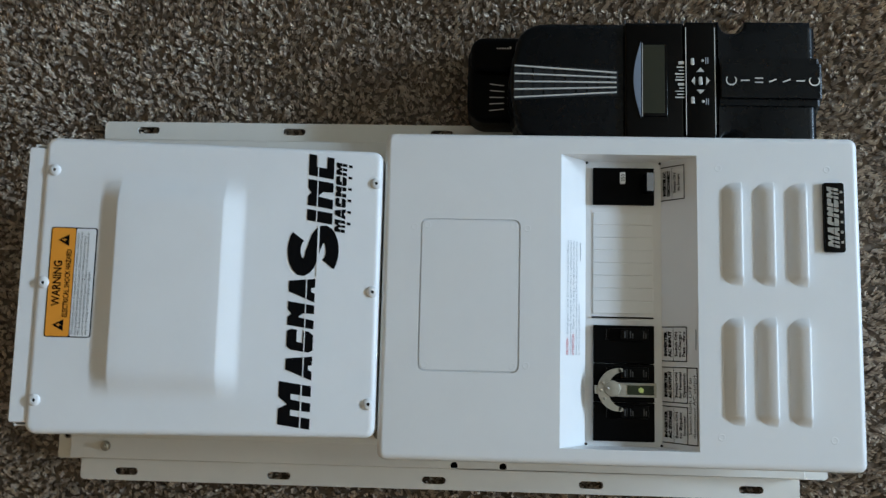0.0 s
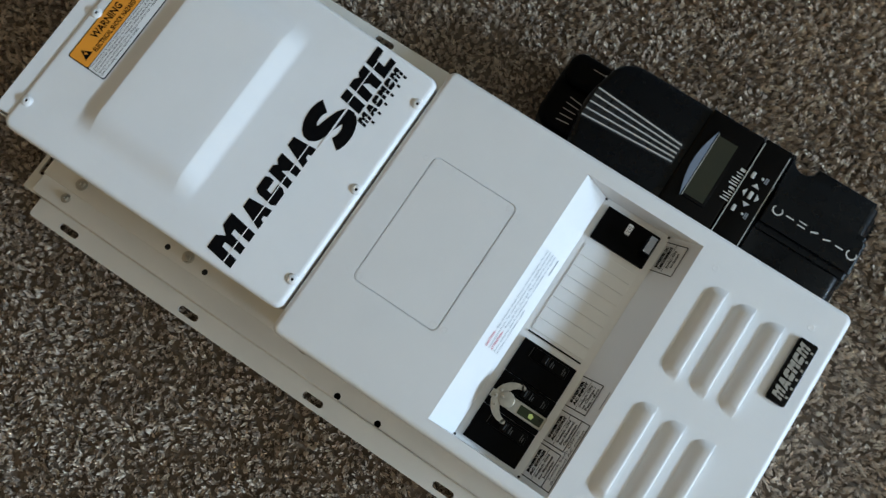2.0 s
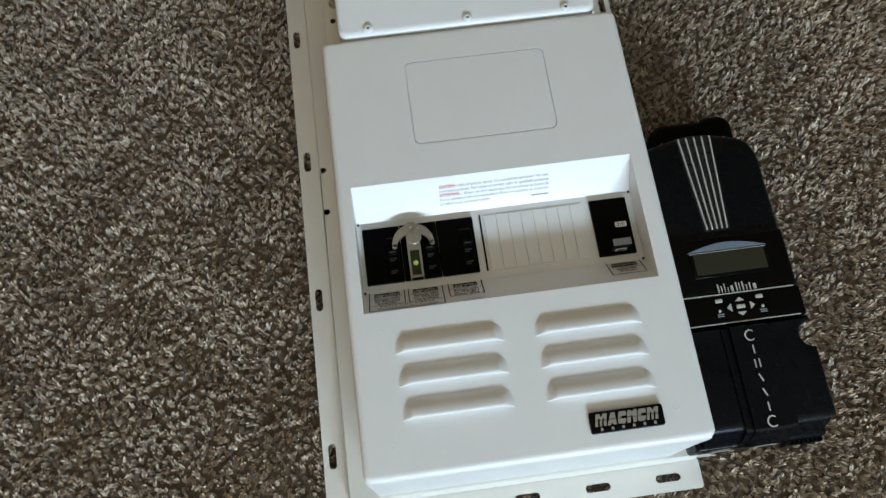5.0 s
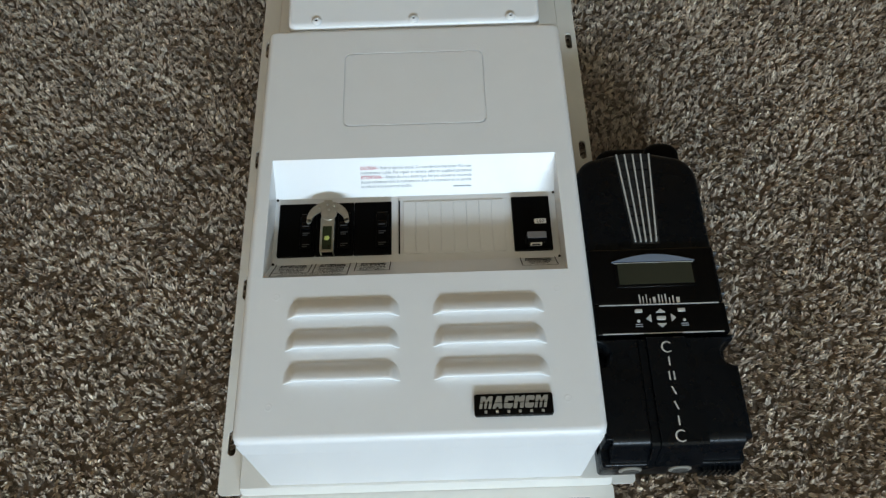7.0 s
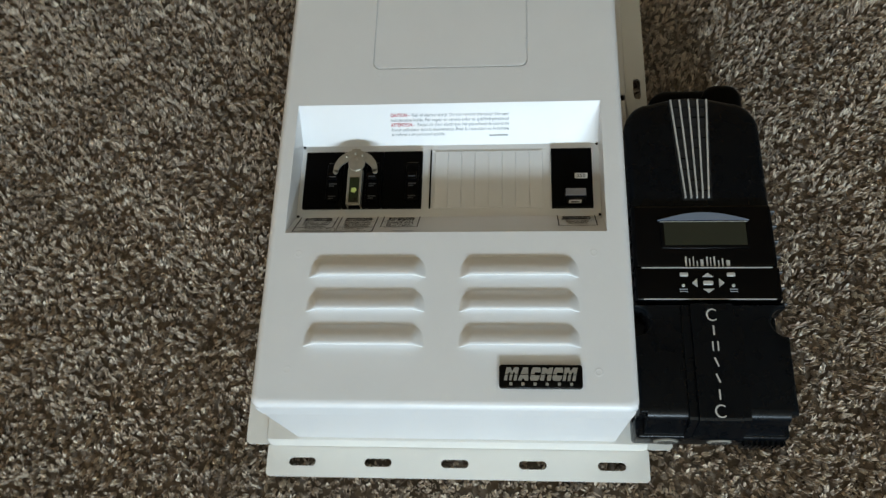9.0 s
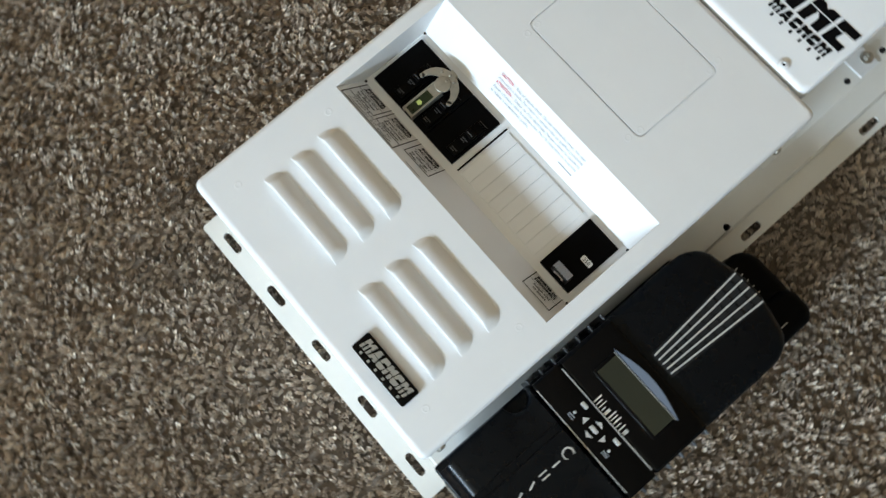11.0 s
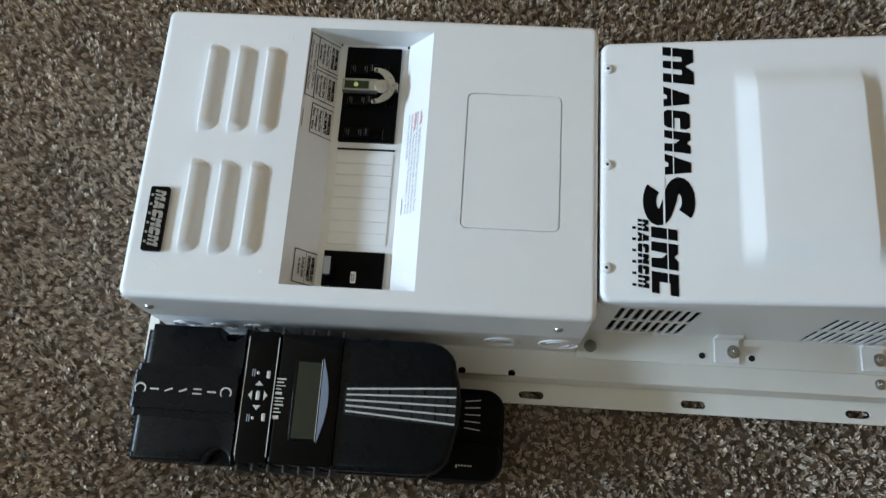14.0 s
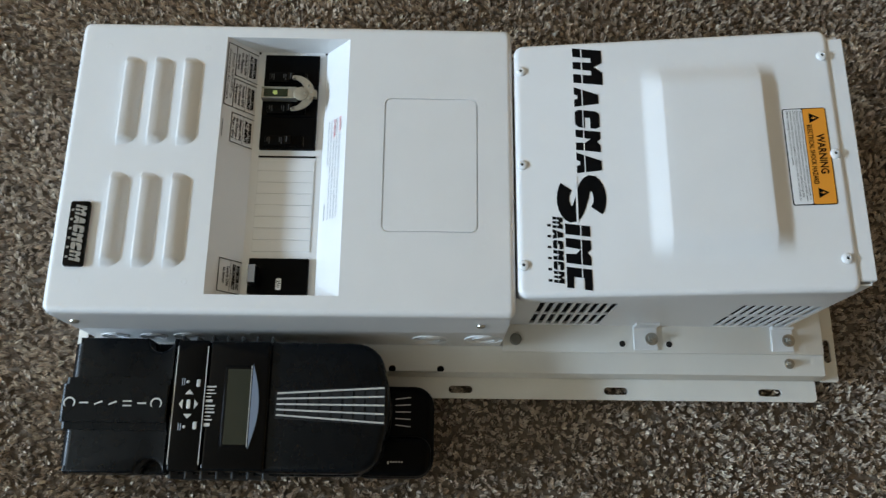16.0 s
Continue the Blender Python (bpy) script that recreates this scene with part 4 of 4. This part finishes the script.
    for x0, x1, z in ((CX - 0.0265, CX + 0.0265, 0.1195), (CX - 0.0190, CX + 0.0190, 0.1235)):
        bm = bmesh.new()
        e = 0.0 if z < 0.12 else 0.0012
        prof = [(0.1120, 0.100), (0.1120, z - 0.001), (0.1110, z), (0.0085 - e, z), (0.0060 - e, z - 0.0012), (0.0046 - e, z - 0.004), (-0.0030 - e, 0.0880), (-0.0045 - e, 0.0850), (0.0200, 0.0850)]
        loft(bm, [[(x0, y, zz) for y, zz in prof], [(x1, y, zz) for y, zz in prof]], True, True)
        part("middle_rib", bm, BLACK, lower, "", 25)
    up = 0.1239
    for i in range(7):
        bm = bmesh.new()
        y = 0.1010 - 0.01467 * i
        if i in (0, 6):
            arc = [radians(48 + 264 * k / 18) for k in range(19)]
            o = [(CX + 0.0058 * math.cos(t), y + 0.0060 * math.sin(t)) for t in arc]
            q = [(CX + 0.0004 + 0.0045 * math.cos(t), y + 0.0046 * math.sin(t)) for t in arc]
            for k in range(18):
                bm.faces.new([bm.verts.new((*p, up)) for p in (o[k], o[k + 1], q[k + 1], q[k])])
        elif i in (1, 5):
            fan_bar(bm, CX, y - 0.0046, CX, y + 0.0046, 0.0016, up)
        elif i == 2:
            fan_bar(bm, CX - 0.0020, y - 0.0045, CX - 0.0020, y + 0.0045, 0.0014, up)
            fan_bar(bm, CX + 0.0026, y - 0.0045, CX + 0.0026, y + 0.0045, 0.0014, up)
        else:
            fan_bar(bm, CX + 0.0016, y - 0.0040, CX - 0.0016, y + 0.0040, 0.0017, up)
        part("printed_mark", bm, SILVER, lower, "", 0)
    # knurled vent plugs on the end
    for x in (CX - 0.0400, CX + 0.0085):
        bm = bmesh.new()
        r = 0.0112
        loft(bm, [[(x + u, y, 0.068 + v) for u, v in circle(0, 0, rr, 28)] for y, rr in ((-0.003, r), (-0.0052, r), (-0.0060, r * 0.88))], False, True)
        plug = part("vent_plug", bm, BADGE, root, "round dull silver vent plug")
        for k in range(9):
            xx = x - 0.0090 + 0.00225 * k
            h = math.sqrt(max(0, (r * 0.8) ** 2 - (xx - x) ** 2))
            part("plug_rib", boxed(xx - 0.0004, xx + 0.0004, -0.0066, -0.0058, 0.068 - h, 0.068 + h), DARK, plug)
    return root


def fan_bar(bm, xa, ya, xb, yb, w, z, h=0.0):
    d = Vector((xb - xa, yb - ya)).normalized() * w / 2
    p = Vector((-d.y, d.x))
    pts = [(xa + p.x, ya + p.y), (xa - p.x, ya - p.y), (xb - p.x, yb - p.y), (xb + p.x, yb + p.y)]
    if h:
        loft(bm, [[(x, y, z - 0.001) for x, y in pts], [(x, y, z + h) for x, y in pts]], True, True)
    else:
        bm.faces.new([bm.verts.new((x, y, z)) for x, y in pts])


charge_controller()


# ---- carpet: twisted yarn tufts near the units, beyond them a flat sheet darkened like shaded pile ----
PILE = (-0.82, 0.88, -0.56, 1.22)


def carpet_field():
    x0, x1, y0, y1 = PILE
    bm = bmesh.new()
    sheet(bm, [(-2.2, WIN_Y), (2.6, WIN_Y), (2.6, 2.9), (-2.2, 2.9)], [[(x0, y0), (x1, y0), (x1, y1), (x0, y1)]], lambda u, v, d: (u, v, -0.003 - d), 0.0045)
    tagged(flush("carpet_field", bm, FIELD, None, "", 0), "brown and beige carpet in the rest of the room, darkened like self-shaded pile", "carpet", "", "structure")


def carpet():
    rng = np.random.default_rng(7)
    step, per = 0.0064, 6
    gx, gy = np.meshgrid(np.arange(PILE[0], PILE[1], step), np.arange(PILE[2], PILE[3], step))
    cx = gx.ravel() + rng.uniform(-0.5, 0.5, gx.size) * step
    cy = gy.ravel() + rng.uniform(-0.5, 0.5, gx.size) * step
    keep = ~((np.abs(cx) < 0.180) & (cy > 0.010) & (cy < 0.832)) & ~((np.abs(cx - 0.24) < 0.058) & (cy > 0.010) & (cy < 0.37))
    cx, cy = cx[keep], cy[keep]
    m = cx.size
    # neighbouring tufts lie roughly the same way, in patches
    swathe = np.sin(cx * 31 + 2.1 * np.sin(cy * 23)) + np.sin(cy * 37 - 1.7 * np.sin(cx * 29)) + 0.7 * np.sin(cx * 83 - cy * 71)
    lie = swathe * 1.5 + rng.normal(0, 1.1, m)
    fall = rng.uniform(0.0010, 0.0056, m)
    lift = rng.uniform(0.70, 1.15, m)
    tone = np.clip(rng.normal(0.67, 0.14, m), 0, 1)
    n = m * per
    c = np.repeat(np.arange(m), per)
    # each tuft is a spray of yarn ends that leaves one foot
    fan = np.tile(np.arange(per) * 2 * np.pi / per, m) + rng.uniform(-0.6, 0.6, n)
    out = rng.uniform(0.0009, 0.0036, n)
    lx, ly = np.cos(lie[c]) * fall[c], np.sin(lie[c]) * fall[c] - 0.0012
    high = rng.uniform(0.0100, 0.0150, n) * lift[c]
    under = ((np.abs(cx) < 0.224) & (cy > -0.042) & (cy < 0.873)) | ((np.abs(cx - 0.24) < 0.076) & (cy > -0.013) & (cy < 0.391))
    high = np.where(under[c], np.minimum(high, 0.0145), high)
    wide = rng.uniform(0.00090, 0.00165, n)
    turn = fan + np.pi / 2 + rng.normal(0, 0.5, n)
    twist = rng.uniform(-1.2, 1.2, n)
    z0 = -0.0115
    rows = []
    for t, w in ((0.0, 0.6), (0.62, 1.05), (1.0, 0.5)):
        px = cx[c] + np.cos(fan) * (0.0007 + out * t ** 1.4) + lx * t ** 1.6
        py = cy[c] + np.sin(fan) * (0.0007 + out * t ** 1.4) + ly * t ** 1.6
        pz = z0 + high * (1.4 * t - 0.4 * t ** 3)
        a = turn + twist * (t - 0.4)
        ox, oy = np.cos(a) * wide * w, np.sin(a) * wide * w
        ridge = wide * w * 0.8
        rows.append(np.stack([px - ox, py - oy, pz - ridge * 0.4], -1))
        rows.append(np.stack([px - np.cos(fan) * ridge * 0.6, py - np.sin(fan) * ridge * 0.6, pz + ridge * 0.7], -1))
        rows.append(np.stack([px + ox, py + oy, pz - ridge * 0.4], -1))
    k = len(rows)
    vs = np.stack(rows, 1)
    quads = np.array([(3 * r + q, 3 * r + q + 1, 3 * r + q + 4, 3 * r + q + 3) for r in range(2) for q in range(2)])
    loops = (quads[None] + (np.arange(n) * k)[:, None, None]).astype(np.int32).ravel()
    me = bpy.data.meshes.new("carpet_pile")
    me.vertices.add(n * k)
    me.vertices.foreach_set("co", vs.astype(np.float32).ravel())
    me.loops.add(len(loops))
    me.loops.foreach_set("vertex_index", loops)
    me.polygons.add(n * len(quads))
    me.polygons.foreach_set("loop_start", np.arange(0, len(loops), 4, dtype=np.int32))
    me.update(calc_edges=True)
    yarn = me.attributes.new("yarn", "FLOAT", "POINT")
    yarn.data.foreach_set("value", np.repeat(np.clip(tone[c] + rng.normal(0, 0.09, n), 0, 1), k).astype(np.float32))
    me.shade_smooth()
    me.materials.append(YARN)
    tagged(new("carpet_pile", me), "mottled brown and beige twisted carpet pile", "carpet", "", "stuff")


carpet_field()
carpet()
